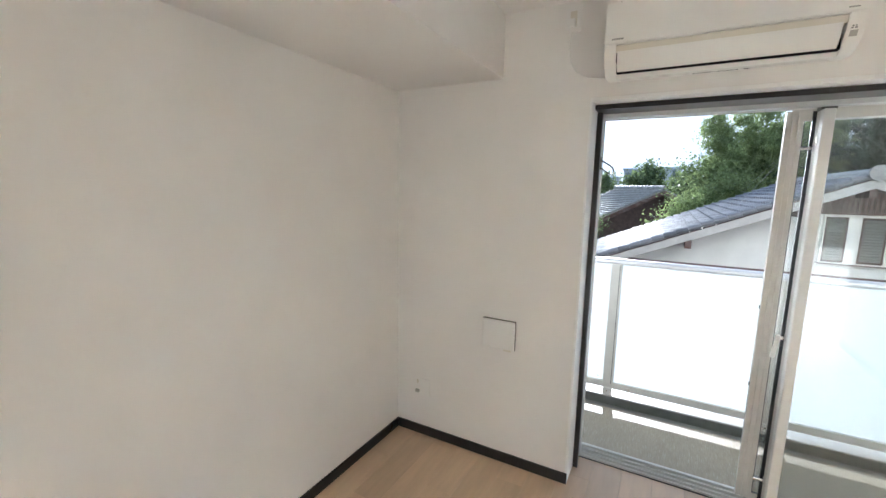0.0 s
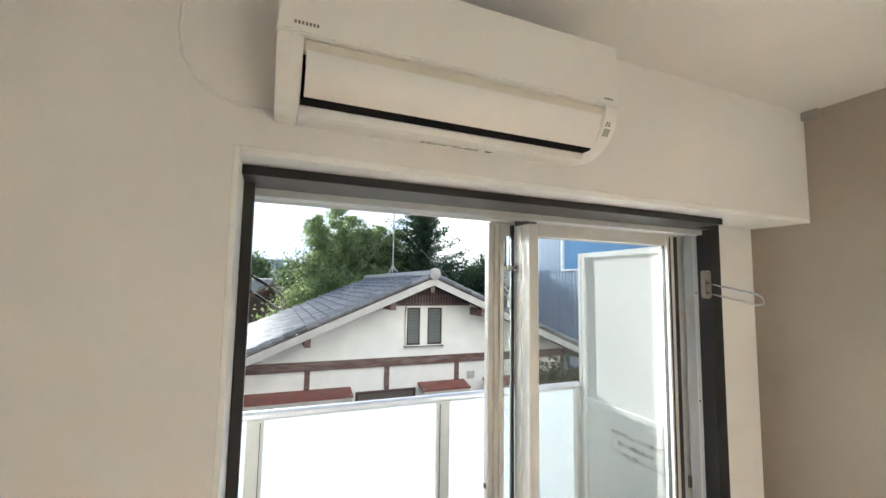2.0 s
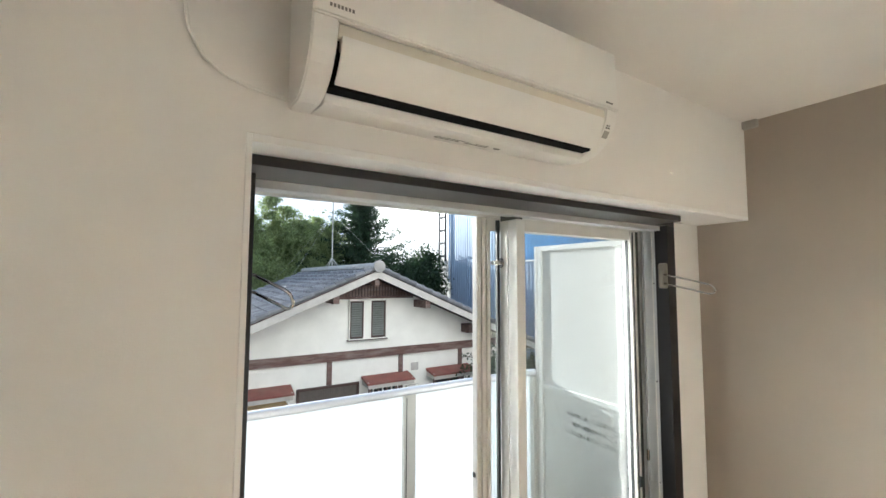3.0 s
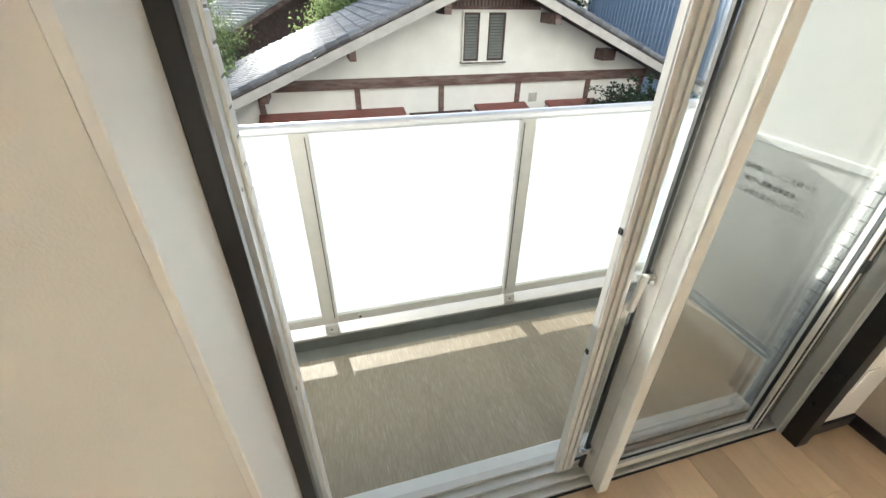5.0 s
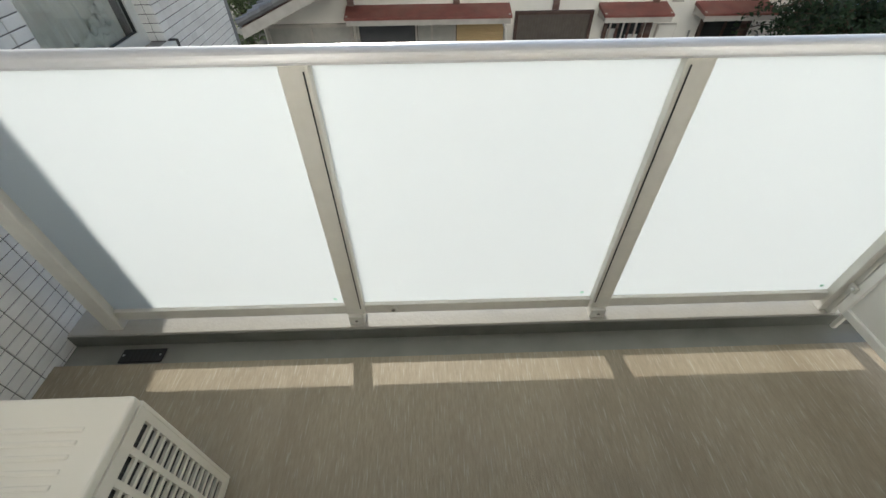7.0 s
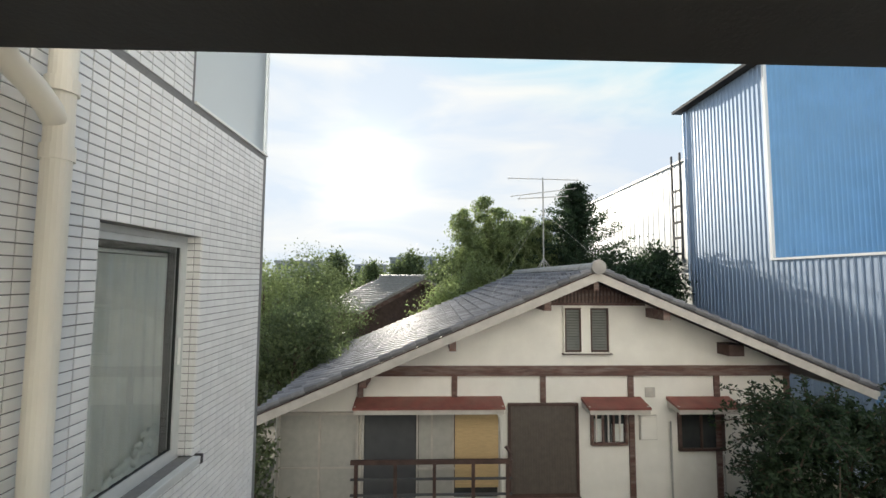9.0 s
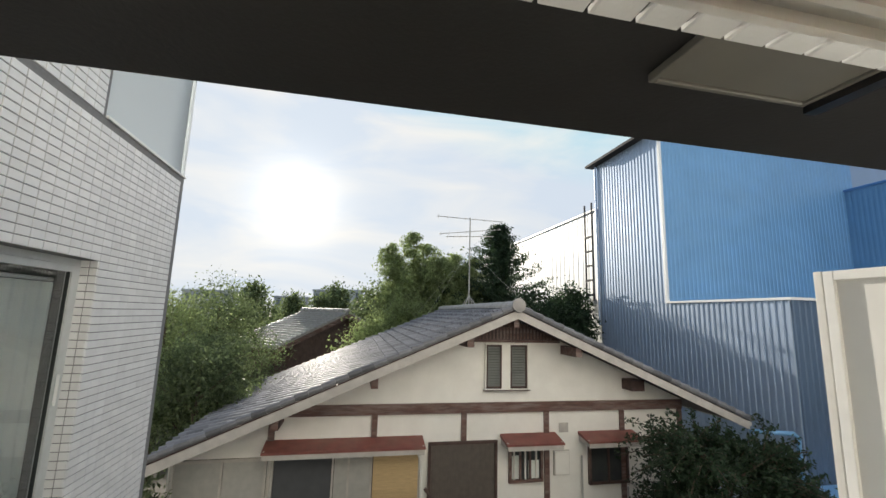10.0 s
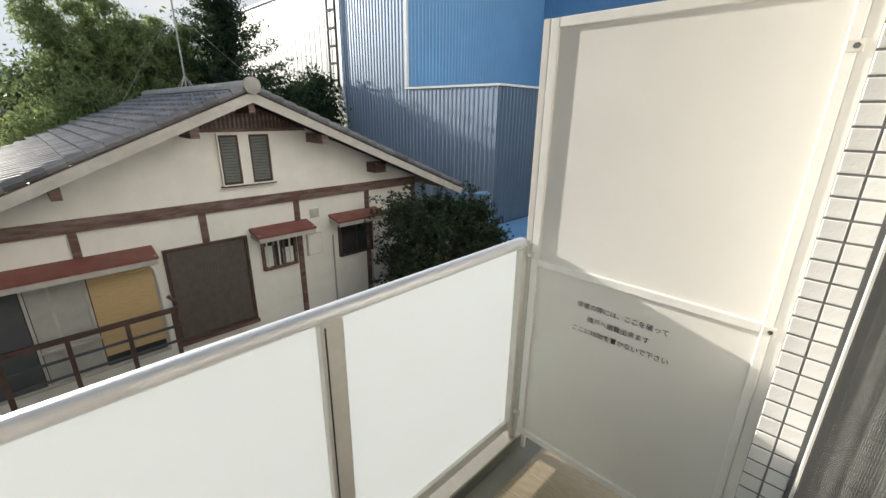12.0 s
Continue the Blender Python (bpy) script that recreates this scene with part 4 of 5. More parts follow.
# drying-pole arms on the window casing
def arm(at, turn, drop, label, reach=0.225):
    e = empty("laundry_arm", at, label, "laundry arm", "pair of laundry arms")
    pl = part("plate", bbox((-0.011, -0.020, -0.058), (0.0, 0.020, 0.058), 0.010, 3), M_BEIGE, e, "beige mounting plate")
    bm = bmesh.new()
    d = Vector((math.sin(turn), -math.cos(turn), drop))
    pts = []
    for t in (0.0, 0.3, 0.6, 0.88):
        pts.append(d * reach * t + Vector((0, 0, 0.020)))
    for k in range(1, 8):
        a = math.pi / 2 - math.pi * k / 8
        pts.append(d * (reach * 0.88 + 0.027 * math.cos(a)) + Vector((0, 0, 0.020 * math.sin(a))))
    for t in (0.88, 0.6, 0.3, 0.0):
        pts.append(d * reach * t - Vector((0, 0, 0.020)))
    off = Vector((-0.016, 0, -0.012))
    pipe_along(bm, [p + off for p in pts], 0.0042, 8)
    part("wire_loop", bm, M_CHROME, e, "bent chrome wire loop", smooth=True)
    part("pivot", bbox((-0.024, -0.010, -0.045), (-0.008, 0.010, 0.022), 0.004, 2), M_BEIGE, e)
    return e


arm((WR - 0.040, 2.185, 1.737), 0.0, -0.22, "chrome wire laundry arm on a beige plate, pointing straight in")
la = arm((WL + 0.004, 2.190, 1.73), -0.60, -0.34, "chrome wire laundry arm on a beige plate, swung aside", 0.14)
la.scale = (-1, 1, 1)

# ---- outside: ground, house, blue works, trees, distance ----
GZ = -3.05
bm = bmesh.new()
bmesh.ops.create_grid(bm, x_segments=60, y_segments=60, size=600)
for v in bm.verts:
    v.co.y += 300
    v.co.z = GZ
structure("ground", bm, M_SOIL, "bare earth and low weeds round the houses")

HY, HX0, HX1 = 10.42, -2.75, 7.45
RZ, RXC, RY0, RY1, SLOPE = 1.92, 3.30, 9.73, 16.9, 0.418
EL, ER = -2.85, 8.50


def roof_z(x):
    return RZ - SLOPE * abs(x - RXC)


house = empty("house", (RXC, HY, GZ), "old white stucco house with red-brown timbers and grey tiled roof", "house")
ho = Vector((RXC, HY, GZ))


def h_add(name, bm, m, parent=None, label="", smooth=False):
    bmesh.ops.translate(bm, verts=bm.verts[:], vec=-ho)
    return part(name, bm, m, parent or house, label, smooth)


def y_box(x0, x1, z0, z1, y0, y1):
    return boxes(((x0, y0, z0), (x1, y1, z1)))


# gable wall and side walls
bm = bmesh.new()
extrude(bm, [(HX0, GZ), (HX1, GZ), (HX1, roof_z(HX1) - 0.14), (RXC, RZ - 0.14), (HX0, roof_z(HX0) - 0.14)], 1, HY, HY + 0.2)
h_add("wall", bm, M_STUCCO, label="white stucco gable wall")
h_add("side_wall", boxes(((HX0, HY + 0.2, GZ), (HX0 + 0.2, RY1 - 0.6, roof_z(HX0) - 0.1))), M_STUCCO)
h_add("side_wall", boxes(((HX1 - 0.2, HY + 0.2, GZ), (HX1, RY1 - 0.6, roof_z(HX1) - 0.1))), M_STUCCO)
bm = bmesh.new()
extrude(bm, [(HX0, GZ), (HX1, GZ), (HX1, roof_z(HX1) - 0.14), (RXC, RZ - 0.14), (HX0, roof_z(HX0) - 0.14)], 1, RY1 - 0.6, RY1 - 0.4)
h_add("back_wall", bm, M_STUCCO)
# roof deck
bm = bmesh.new()
extrude(bm, [(EL, roof_z(EL) - 0.12), (RXC, RZ - 0.12), (ER, roof_z(ER) - 0.12), (ER, roof_z(ER) - 0.03), (RXC, RZ - 0.03), (EL, roof_z(EL) - 0.03)], 1, RY0 + 0.02, RY1)
roof = h_add("roof", bm, M_WOODD, label="grey tiled gable roof")
# barge boards, pale weathered
for xa, xb in ((EL, RXC), (ER, RXC)):
    bm = bmesh.new()
    extrude(bm, [(xa, roof_z(xa) - 0.21), (xb, RZ - 0.21), (xb, RZ - 0.05), (xa, roof_z(xa) - 0.05)], 1, RY0 - 0.03, RY0 + 0.02)
    h_add("barge_board", bm, M_STUCCOG, label="weathered pale barge board")
# ridge tiles
bm = bmesh.new()
k = 0
y = RY0 - 0.04
while y < RY1:
    prof = [(RXC + 0.14 * math.cos(math.pi * i / 8), RZ + 0.01 + 0.13 * math.sin(math.pi * i / 8)) for i in range(9)]
    extrude(bm, prof, 1, y, y + 0.30)
    y += 0.315
h_add("ridge_tiles", bm, M_RIDGE, parent=roof, label="pale rounded ridge tiles")
bm = bmesh.new()
tube(bm, (RXC, RY0 - 0.09, RZ + 0.05), (RXC, RY0 - 0.03, RZ + 0.05), 0.135, 20)
h_add("ridge_end", bm, M_RIDGE, parent=roof, label="round ridge end tile")
# dark slatted gable top
bm = bmesh.new()
zt = 1.27
xs0, xs1 = RXC - (RZ - 0.14 - zt) / SLOPE, RXC + (RZ - 0.14 - zt) / SLOPE
extrude(bm, [(xs0, zt), (xs1, zt), (RXC, RZ - 0.15)], 1, HY - 0.03, HY)
gt = h_add("gable_panel", bm, M_WOODD, label="dark slatted gable top")
x = xs0 + 0.12
while x < xs1 - 0.1:
    top = roof_z(x) - 0.18
    if top > zt + 0.04:
        h_add("slat", y_box(x, x + 0.035, zt + 0.01, top, HY - 0.05, HY - 0.03), M_WOODR, parent=gt)
    x += 0.075
h_add("gable_rail", y_box(xs0, xs1, zt - 0.05, zt, HY - 0.05, HY), M_WOODR)
# purlin ends under the barge; the wide dark one stands for an opening
for x, w, h in ((RXC, 0.10, 0.16), (2.38, 0.13, 0.16), (4.62, 0.13, 0.16), (0.62, 0.12, 0.16), (6.15, 0.30, 0.20), (-1.0, 0.12, 0.14)):
    z = roof_z(x) - 0.22 - (0.04 if w > 0.2 else 0)
    h_add("purlin_end", y_box(x - w / 2, x + w / 2, z - h, z + 0.02, RY0 + (0.35 if w > 0.2 else 0.05), HY), M_WOODD if w > 0.2 else M_WOODR)
# long beam, posts
h_add("long_beam", y_box(-1.15, HX1, -0.165, 0.03, HY - 0.05, HY), M_WOODR, label="weathered red-brown tie beam")
for x, z0 in ((-1.14, -0.66), (0.69, -0.66), (2.44, -0.68), (4.20, -2.75), (5.95, -2.95), (HX1 - 0.06, -2.95)):
    h_add("timber_post", y_box(x - 0.055, x + 0.055, z0, -0.165, HY - 0.035, HY), M_WOODR)
h_add("sill_beam", y_box(1.7, HX1, -2.80, -2.68, HY - 0.04, HY), M_WOODD)


def awning(x0, x1, z, d=0.42):
    bm = bmesh.new()
    extrude(bm, [(HY, z + 0.10), (HY - d, z), (HY - d, z - 0.035), (HY, z + 0.04)], 0, x0, x1)
    a = h_add("awning", bm, M_RED, label="faded red metal window awning")
    h_add("fascia", boxes(((x0 + 0.02, HY - d + 0.01, z - 0.12), (x1 - 0.02, HY - d + 0.04, z - 0.03))), M_STUCCOG, parent=a)
    h_add("cheek", boxes(((x0 + 0.02, HY - d + 0.04, z - 0.10), (x0 + 0.05, HY, z + 0.02))), M_STUCCOG, parent=a)
    h_add("cheek", boxes(((x1 - 0.05, HY - d + 0.04, z - 0.10), (x1 - 0.02, HY, z + 0.02))), M_STUCCOG, parent=a)


awning(-1.22, 1.62, -0.66)
awning(3.20, 4.40, -0.68)
awning(4.92, 6.20, -0.68)


def framed_window(name, x0, x1, z0, z1, frame_m, glass_m, bars=(), fw=0.045, label="", depth=0.07):
    w = h_add(name, boxes(((x0, HY - depth, z0), (x0 + fw, HY, z1)), ((x1 - fw, HY - depth, z0), (x1, HY, z1)),
                          ((x0 + fw, HY - depth, z0), (x1 - fw, HY, z0 + fw)), ((x0 + fw, HY - depth, z1 - fw), (x1 - fw, HY, z1))), frame_m, label=label)
    h_add("pane", boxes(((x0 + fw, HY - 0.02, z0 + fw), (x1 - fw, HY - 0.004, z1 - fw))), glass_m, parent=w)
    for b in bars:
        xb = x0 + (x1 - x0) * b
        h_add("mullion", boxes(((xb - 0.018, HY - depth + 0.01, z0 + fw), (xb + 0.018, HY - 0.02, z1 - fw))), frame_m, parent=w)
    return w


# solid pane coloured as the unlit space behind the louvres
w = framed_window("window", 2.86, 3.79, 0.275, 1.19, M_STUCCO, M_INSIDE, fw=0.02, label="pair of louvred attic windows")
for x0, x1 in ((2.885, 3.215), (3.405, 3.765)):
    lf = h_add("louvre_leaf", boxes(((x0, HY - 0.05, 0.31), (x0 + 0.03, HY - 0.01, 1.17)), ((x1 - 0.03, HY - 0.05, 0.31), (x1, HY - 0.01, 1.17)),
                                    ((x0, HY - 0.05, 1.14), (x1, HY - 0.01, 1.17)), ((x0, HY - 0.05, 0.31), (x1, HY - 0.01, 0.34))), M_WOODD, parent=w)
    for k in range(15):
        z = 0.345 + k * 0.053
        bm = bmesh.new()
        extrude(bm, [(HY - 0.045, z), (HY - 0.040, z - 0.004), (HY - 0.012, z + 0.042), (HY - 0.016, z + 0.048)], 0, x0 + 0.03, x1 - 0.03)
        h_add("louvre", bm, M_LOUVRE, parent=w)
h_add("mullion_board", y_box(3.215, 3.405, 0.29, 1.18, HY - 0.045, HY), M_STUCCO, parent=w)
h_add("sill", y_box(2.83, 3.82, 0.255, 0.275, HY - 0.09, HY), M_WOODD, parent=w)
# small windows under the awnings
sw = framed_window("window", 3.375, 4.10, -1.50, -0.80, M_WOODR, M_DGLASS, (0.33, 0.62), fw=0.05, label="small barred kitchen window")
for b in (0.15, 0.48, 0.8):
    xb = 3.375 + 0.725 * b
    h_add("sash_bar", y_box(xb - 0.012, xb + 0.012, -1.44, -0.85, HY - 0.055, HY - 0.02), M_STUCCO, parent=sw)
h_add("curtain", y_box(3.44, 3.62, -1.44, -1.0, HY - 0.022, HY - 0.0195), M_CURTAIN, parent=sw)
h_add("curtain", y_box(3.80, 4.03, -1.44, -1.1, HY - 0.022, HY - 0.0195), M_CURTAIN, parent=sw)
framed_window("window", 5.13, 6.05, -1.62, -0.85, M_WOODD, M_DGLASS, (0.5,), fw=0.05, label="dark window under a red awning")
# big brown shutter
sh = framed_window("shutter", 1.74, 3.13, -2.46, -0.69, M_WOODD, M_SHUTTER, (), fw=0.05, label="tall brown corrugated storm shutter", depth=0.06)
x = 1.80
while x < 3.07:
    h_add("rib", y_box(x, x + 0.022, -2.40, -0.75, HY - 0.032, HY - 0.02), M_SHUTTER, parent=sh)
    x += 0.052
h_add("sill", y_box(1.72, 3.15, -2.52, -2.46, HY - 0.10, HY), M_WOODR, parent=sh)
# veranda: grey shutters, dark screen, window, straw blind
gs = framed_window("shutter", -2.70, -1.16, -2.5, -0.84, M_STUCCOG, M_GREYSH, (0.52,), fw=0.05, label="two grey panelled storm shutters")
h_add("panel_line", y_box(-2.66, -1.20, -1.90, -1.87, HY - 0.03, HY - 0.018), M_STUCCOG, parent=gs)
vw = framed_window("window", -1.10, 1.58, -2.5, -0.80, M_STUCCOG, M_DGLASS, (0.40, 0.505, 0.66), fw=0.05, label="wide veranda window with a dark screen and straw blind")
h_add("screen", y_box(-1.04, -0.06, -2.45, -0.85, HY - 0.045, HY - 0.025), M_SCREEN, parent=vw, label="dark insect screen")
h_add("curtain", y_box(0.0, 0.66, -2.45, -0.85, HY - 0.026, HY - 0.0205), M_GREYSH, parent=vw)
bl = h_add("blind", y_box(0.70, 1.54, -2.25, -0.84, HY - 0.075, HY - 0.055), M_BLIND, parent=vw, label="yellow straw roll blind")
for k in range(24):
    z = -2.22 + k * 0.058
    h_add("reed", y_box(0.70, 1.54, z, z + 0.045, HY - 0.082, HY - 0.075), M_BLIND, parent=bl)
h_add("crossbar", y_box(-0.02, 0.70, -1.92, -1.88, HY - 0.08, HY - 0.05), M_STUCCOG, parent=vw)
h_add("frame_hoop", pipe_along(bmesh.new(), [(1.50, HY - 0.09, -0.80), (1.57, HY - 0.12, -0.95), (1.60, HY - 0.13, -1.3), (1.60, HY - 0.13, -2.4)], 0.022, 8), M_STUCCO, parent=vw)
# vents, meter box, downpipes
h_add("wall_vent", y_box(4.49, 4.69, -0.59, -0.40, HY - 0.02, HY), M_STUCCOG, label="square plaster vent")
h_add("meter_box", y_box(4.37, 4.68, -1.39, -0.95, HY - 0.06, HY), M_STUCCO, label="white meter box")
h_add("meter_rim", y_box(4.35, 4.70, -1.41, -0.93, HY - 0.03, HY), M_STUCCOG)
for x, z0, z1 in ((4.97, -2.7, -1.05), (6.02, -2.95, -1.7)):
    bm = bmesh.new()
    tube(bm, (x, HY - 0.05, z0), (x, HY - 0.05, z1), 0.018, 8)
    h_add("conduit", bm, M_GREYSH)
h_add("balcony_bar", y_box(-1.2, 1.7, -1.58, -1.51, HY - 0.62, HY - 0.56), M_WOODD, label="dark veranda handrail")
for x in (-1.1, -0.4, 0.3, 1.0, 1.62):
    h_add("baluster", y_box(x - 0.03, x + 0.03, GZ, -1.58, HY - 0.615, HY - 0.565), M_WOODD)
for z in (-1.86, -2.13, -2.42):
    h_add("veranda_rail", y_box(-1.2, 1.7, z, z + 0.035, HY - 0.605, HY - 0.575), M_SCREEN)
h_add("brace", pipe_along(bmesh.new(), [(1.66, HY - 0.59, -1.75), (1.72, HY - 0.45, -1.48), (1.62, HY - 0.40, -1.36)], 0.03, 6), M_WOODD)
# gutter along the right eave
bm = bmesh.new()
tube(bm, (ER + 0.04, RY0, roof_z(ER) - 0.10), (ER + 0.04, RY1, roof_z(ER) - 0.10), 0.055, 10)
h_add("gutter", bm, M_GREYSH)
bm = bmesh.new()
tube(bm, (EL - 0.04, RY0, roof_z(EL) - 0.10), (EL - 0.04, RY1, roof_z(EL) - 0.10), 0.055, 10)
h_add("gutter", bm, M_GREYSH)

# television antenna on the ridge
an = empty("roof_antenna", (3.95, 15.6, RZ - 0.25), "thin television antenna mast with yagi arms on the roof", "antenna")
bm = bmesh.new()
tube(bm, (0, 0, 0), (0, 0, 3.45), 0.022, 8)
part("mast", bm, M_GREYSH, an)
for s, t in ((-1, -1), (1, -1), (-1, 1), (1, 1)):
    bm = bmesh.new()
    tube(bm, (0, 0, 0.75), (s * 0.42, t * 0.42, -0.05 if s < 0 else 0.0), 0.014, 6)
    part("leg", bm, M_GREYSH, an)
for z, L, tilt in ((3.40, 1.15, -0.06), (2.95, 1.05, 0.10), (2.78, 0.80, 0.02)):
    bm = bmesh.new()
    tube(bm, (-L, 0.2, z - tilt * L), (L, -0.2, z + tilt * L), 0.012, 6)
    boom = part("boom", bm, M_GREYSH, an)
    for k in range(8):
        u = -0.95 + 1.9 * k / 7
        bm = bmesh.new()
        w_ = 0.30 - 0.02 * k
        tube(bm, (u * L - 0.05, 0.2 * -u - w_, z + tilt * L * u), (u * L + 0.05, 0.2 * -u + w_, z + tilt * L * u), 0.006, 5)
        part("element", bm, M_GREYSH, boom)
for s, t in ((-2.2, -3), (2.0, -3.4), (-1.6, 2)):
    bm = bmesh.new()
    tube(bm, (0, 0, 2.3), (s, t, -SLOPE * abs(0.65 + s) + 0.30), 0.003, 4)
    part("guy_wire", bm, M_GREYSH, an)


# ---- blue works ----
def corrugated(name, p, q, z0, z1, material, parent, out, pitch=0.17, depth=0.020, label=""):
    """A ribbed sheet wall from p to q in plan; out is the way that the ribs stand proud."""
    p, q, out = Vector((*p, 0)), Vector((*q, 0)), Vector((*out, 0))
    n = max(2, int((q - p).length / pitch))
    bm = bmesh.new()
    row = []
    for k in range(n):
        for f, d in ((0.0, 0), (0.30, 0), (0.42, 1), (0.88, 1)):
            row.append(p + (q - p) * ((k + f) / n) + out * depth * d)
    row.append(q)
    lo = [bm.verts.new((v.x, v.y, z0)) for v in row]
    hi = [bm.verts.new((v.x, v.y, z1)) for v in row]
    for k in range(len(row) - 1):
        bm.faces.new((lo[k], lo[k + 1], hi[k + 1], hi[k]))
    return part(name, bm, material, parent, label)


BX = 10.0
works = empty("works_building", (0, 0, 0), "tall blue factory building clad in ribbed metal", "factory building")
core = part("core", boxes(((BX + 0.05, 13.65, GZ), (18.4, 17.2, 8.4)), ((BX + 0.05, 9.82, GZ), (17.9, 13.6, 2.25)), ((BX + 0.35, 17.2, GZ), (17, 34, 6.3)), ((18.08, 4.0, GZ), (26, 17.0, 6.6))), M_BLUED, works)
corrugated("side_sheet", (BX, 17.25), (BX, 13.62), 2.33, 8.25, M_CORRSUN, works, (-1, 0), label="ribbed side wall in a sun-paled blue")
corrugated("side_sheet", (BX, 17.25), (BX, 9.78), GZ, 2.33, M_CORRSUN, works, (-1, 0))
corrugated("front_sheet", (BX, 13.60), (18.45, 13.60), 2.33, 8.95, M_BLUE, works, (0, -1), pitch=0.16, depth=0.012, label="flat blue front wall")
corrugated("front_sheet", (BX, 9.77), (18.0, 9.77), GZ, 2.33, M_CORRSHADE, works, (0, -1))
corrugated("wing_sheet", (BX + 0.3, 34), (BX + 0.3, 17.25), GZ, 6.48, M_GLAREWING, works, (-1, 0), pitch=0.42, depth=0.008, label="long ribbed wing, its sun glare coloured pale")
corrugated("wing_sheet", (18.0, 13.6), (18.0, 4.0), GZ, 6.75, M_BLUESHADE, works, (-1, 0), pitch=0.16, depth=0.006)
part("flashing", boxes(((BX - 0.06, 9.70, 2.31), (18.0, 13.62, 2.37))), M_ALUW, works, "pale metal flashing")
part("flashing", boxes(((17.93, 4.0, 6.72), (26, 13.58, 6.80))), M_BLUED, works)
part("flashing", boxes(((BX + 0.24, 17.3, 6.46), (17, 34, 6.54))), M_ALUW, works)
part("corner_trim", boxes(((BX - 0.055, 13.53, 2.37), (BX + 0.03, 13.62, 8.95))), M_ALUW, works)
part("parapet", boxes(((BX, 13.58, 8.90), (18.5, 13.75, 9.02))), M_BLUED, works)
part("parapet_back", boxes(((BX + 1.2, 17.0, 8.2), (18.4, 17.25, 8.95))), M_CORRSUN, works)
part("roof_top", boxes(((18.2, 14.2, 6.6), (21.5, 16.8, 8.6))), M_CORRSUN, works)
# eaves and rainwater pipe of the tower
bm = bmesh.new()
extrude(bm, [(BX - 0.35, 8.20), (BX + 0.1, 8.20), (BX + 0.1, 8.36), (BX - 0.35, 8.30)], 1, 13.68, 17.6)
part("eave_board", bm, M_DARKTRIM, works)
for y in (17.33,):
    bm = bmesh.new()
    tube(bm, (BX - 0.03, y, 1.5), (BX - 0.03, y, 8.2), 0.05, 8)
    part("rainwater_pipe", bm, M_CORRSUN, works)
la_ = part("ladder", boxes(((BX - 0.10, 17.60, 2.5), (BX - 0.04, 17.66, 6.7)), ((BX - 0.10, 18.15, 2.5), (BX - 0.04, 18.21, 6.7))), M_DARKTRIM, works, "dark steel wall ladder")
for k in range(5):
    z = 2.7 + k * 0.62
    part("rung", boxes(((BX - 0.10, 17.66, z), (BX - 0.05, 18.15, z + 0.09))), M_DARKTRIM, la_)
# low lean-to and pipes at the foot
part("lean_to", boxes(((BX - 0.9, 8.3, -1.75), (BX + 2.5, 9.7, -1.65))), M_BLUE, works, "low blue lean-to roof")
bm = bmesh.new()
pipe_along(bm, [(BX - 1.3, 9.9, -0.55), (BX - 0.5, 9.6, -0.55), (BX - 0.40, 9.6, -0.62), (BX - 0.40, 9.6, -2.6)], 0.05, 8)
part("blue_pipe", bm, M_BLUE, works, smooth=True)

# ---- plants ----
rng = np.random.default_rng(7)


def leaf_mesh(name, centres, sizes, droop=0.3, slim=0.45):
    """Small folded leaves, one at each centre, turned at random."""
    n = len(centres)
    v = rng.normal(size=(n, 3))
    v[:, 2] -= droop
    v /= np.linalg.norm(v, axis=1)[:, None]
    w = np.cross(v, rng.normal(size=(n, 3)))
    w /= np.linalg.norm(w, axis=1)[:, None] + 1e-9
    nn = np.cross(v, w)
    s = sizes[:, None]
    base, tip = centres - v * s * 0.5, centres + v * s * 0.5
    left, right = centres + w * s * slim * 0.5 + nn * s * 0.08, centres - w * s * slim * 0.5 + nn * s * 0.08
    verts = np.stack([base, left, tip, right], 1).reshape(-1, 3)
    k = np.arange(n) * 4
    faces = np.concatenate([np.stack([k, k + 1, k + 2], 1), np.stack([k, k + 2, k + 3], 1)])
    me = bpy.data.meshes.new(name)
    me.from_pydata(verts.tolist(), [], faces.tolist())
    return me


def clumps(centre, radii, count, per, spread, lumps=0.35):
    """Leaf places: clumps over the shell and inside of an uneven ellipsoid."""
    d = rng.normal(size=(count, 3))
    d /= np.linalg.norm(d, axis=1)[:, None]
    r = rng.uniform(0.45, 1.0, size=(count, 1)) ** 0.6
    bumpy = 1 + lumps * np.sin(d[:, :1] * 5 + centre[0]) * np.cos(d[:, 1:2] * 4 + centre[1]) + lumps * 0.5 * np.sin(d[:, 2:] * 7)
    c = np.array(centre) + d * r * bumpy * np.array(radii)
    return np.repeat(c, per, 0) + rng.normal(size=(count * per, 3)) * spread


def limbs(parent, foot, top, n, reach, r=0.09):
    foot, top = Vector(foot), Vector(top)
    bm = bmesh.new()
    tube(bm, foot, foot.lerp(top, 0.55), r, 8, r * 0.7)
    tube(bm, foot.lerp(top, 0.55), top, r * 0.7, 8, r * 0.2)
    part("trunk", bm, M_BARK, parent)
    for k in range(n):
        a = 2.4 * k
        s = foot.lerp(top, 0.35 + 0.5 * k / n)
        e = s + Vector((math.cos(a) * reach[0], math.sin(a) * reach[1], reach[2]))
        bm = bmesh.new()
        tube(bm, s, e, r * 0.4, 6, r * 0.1)
        part("limb", bm, M_BARK, parent)


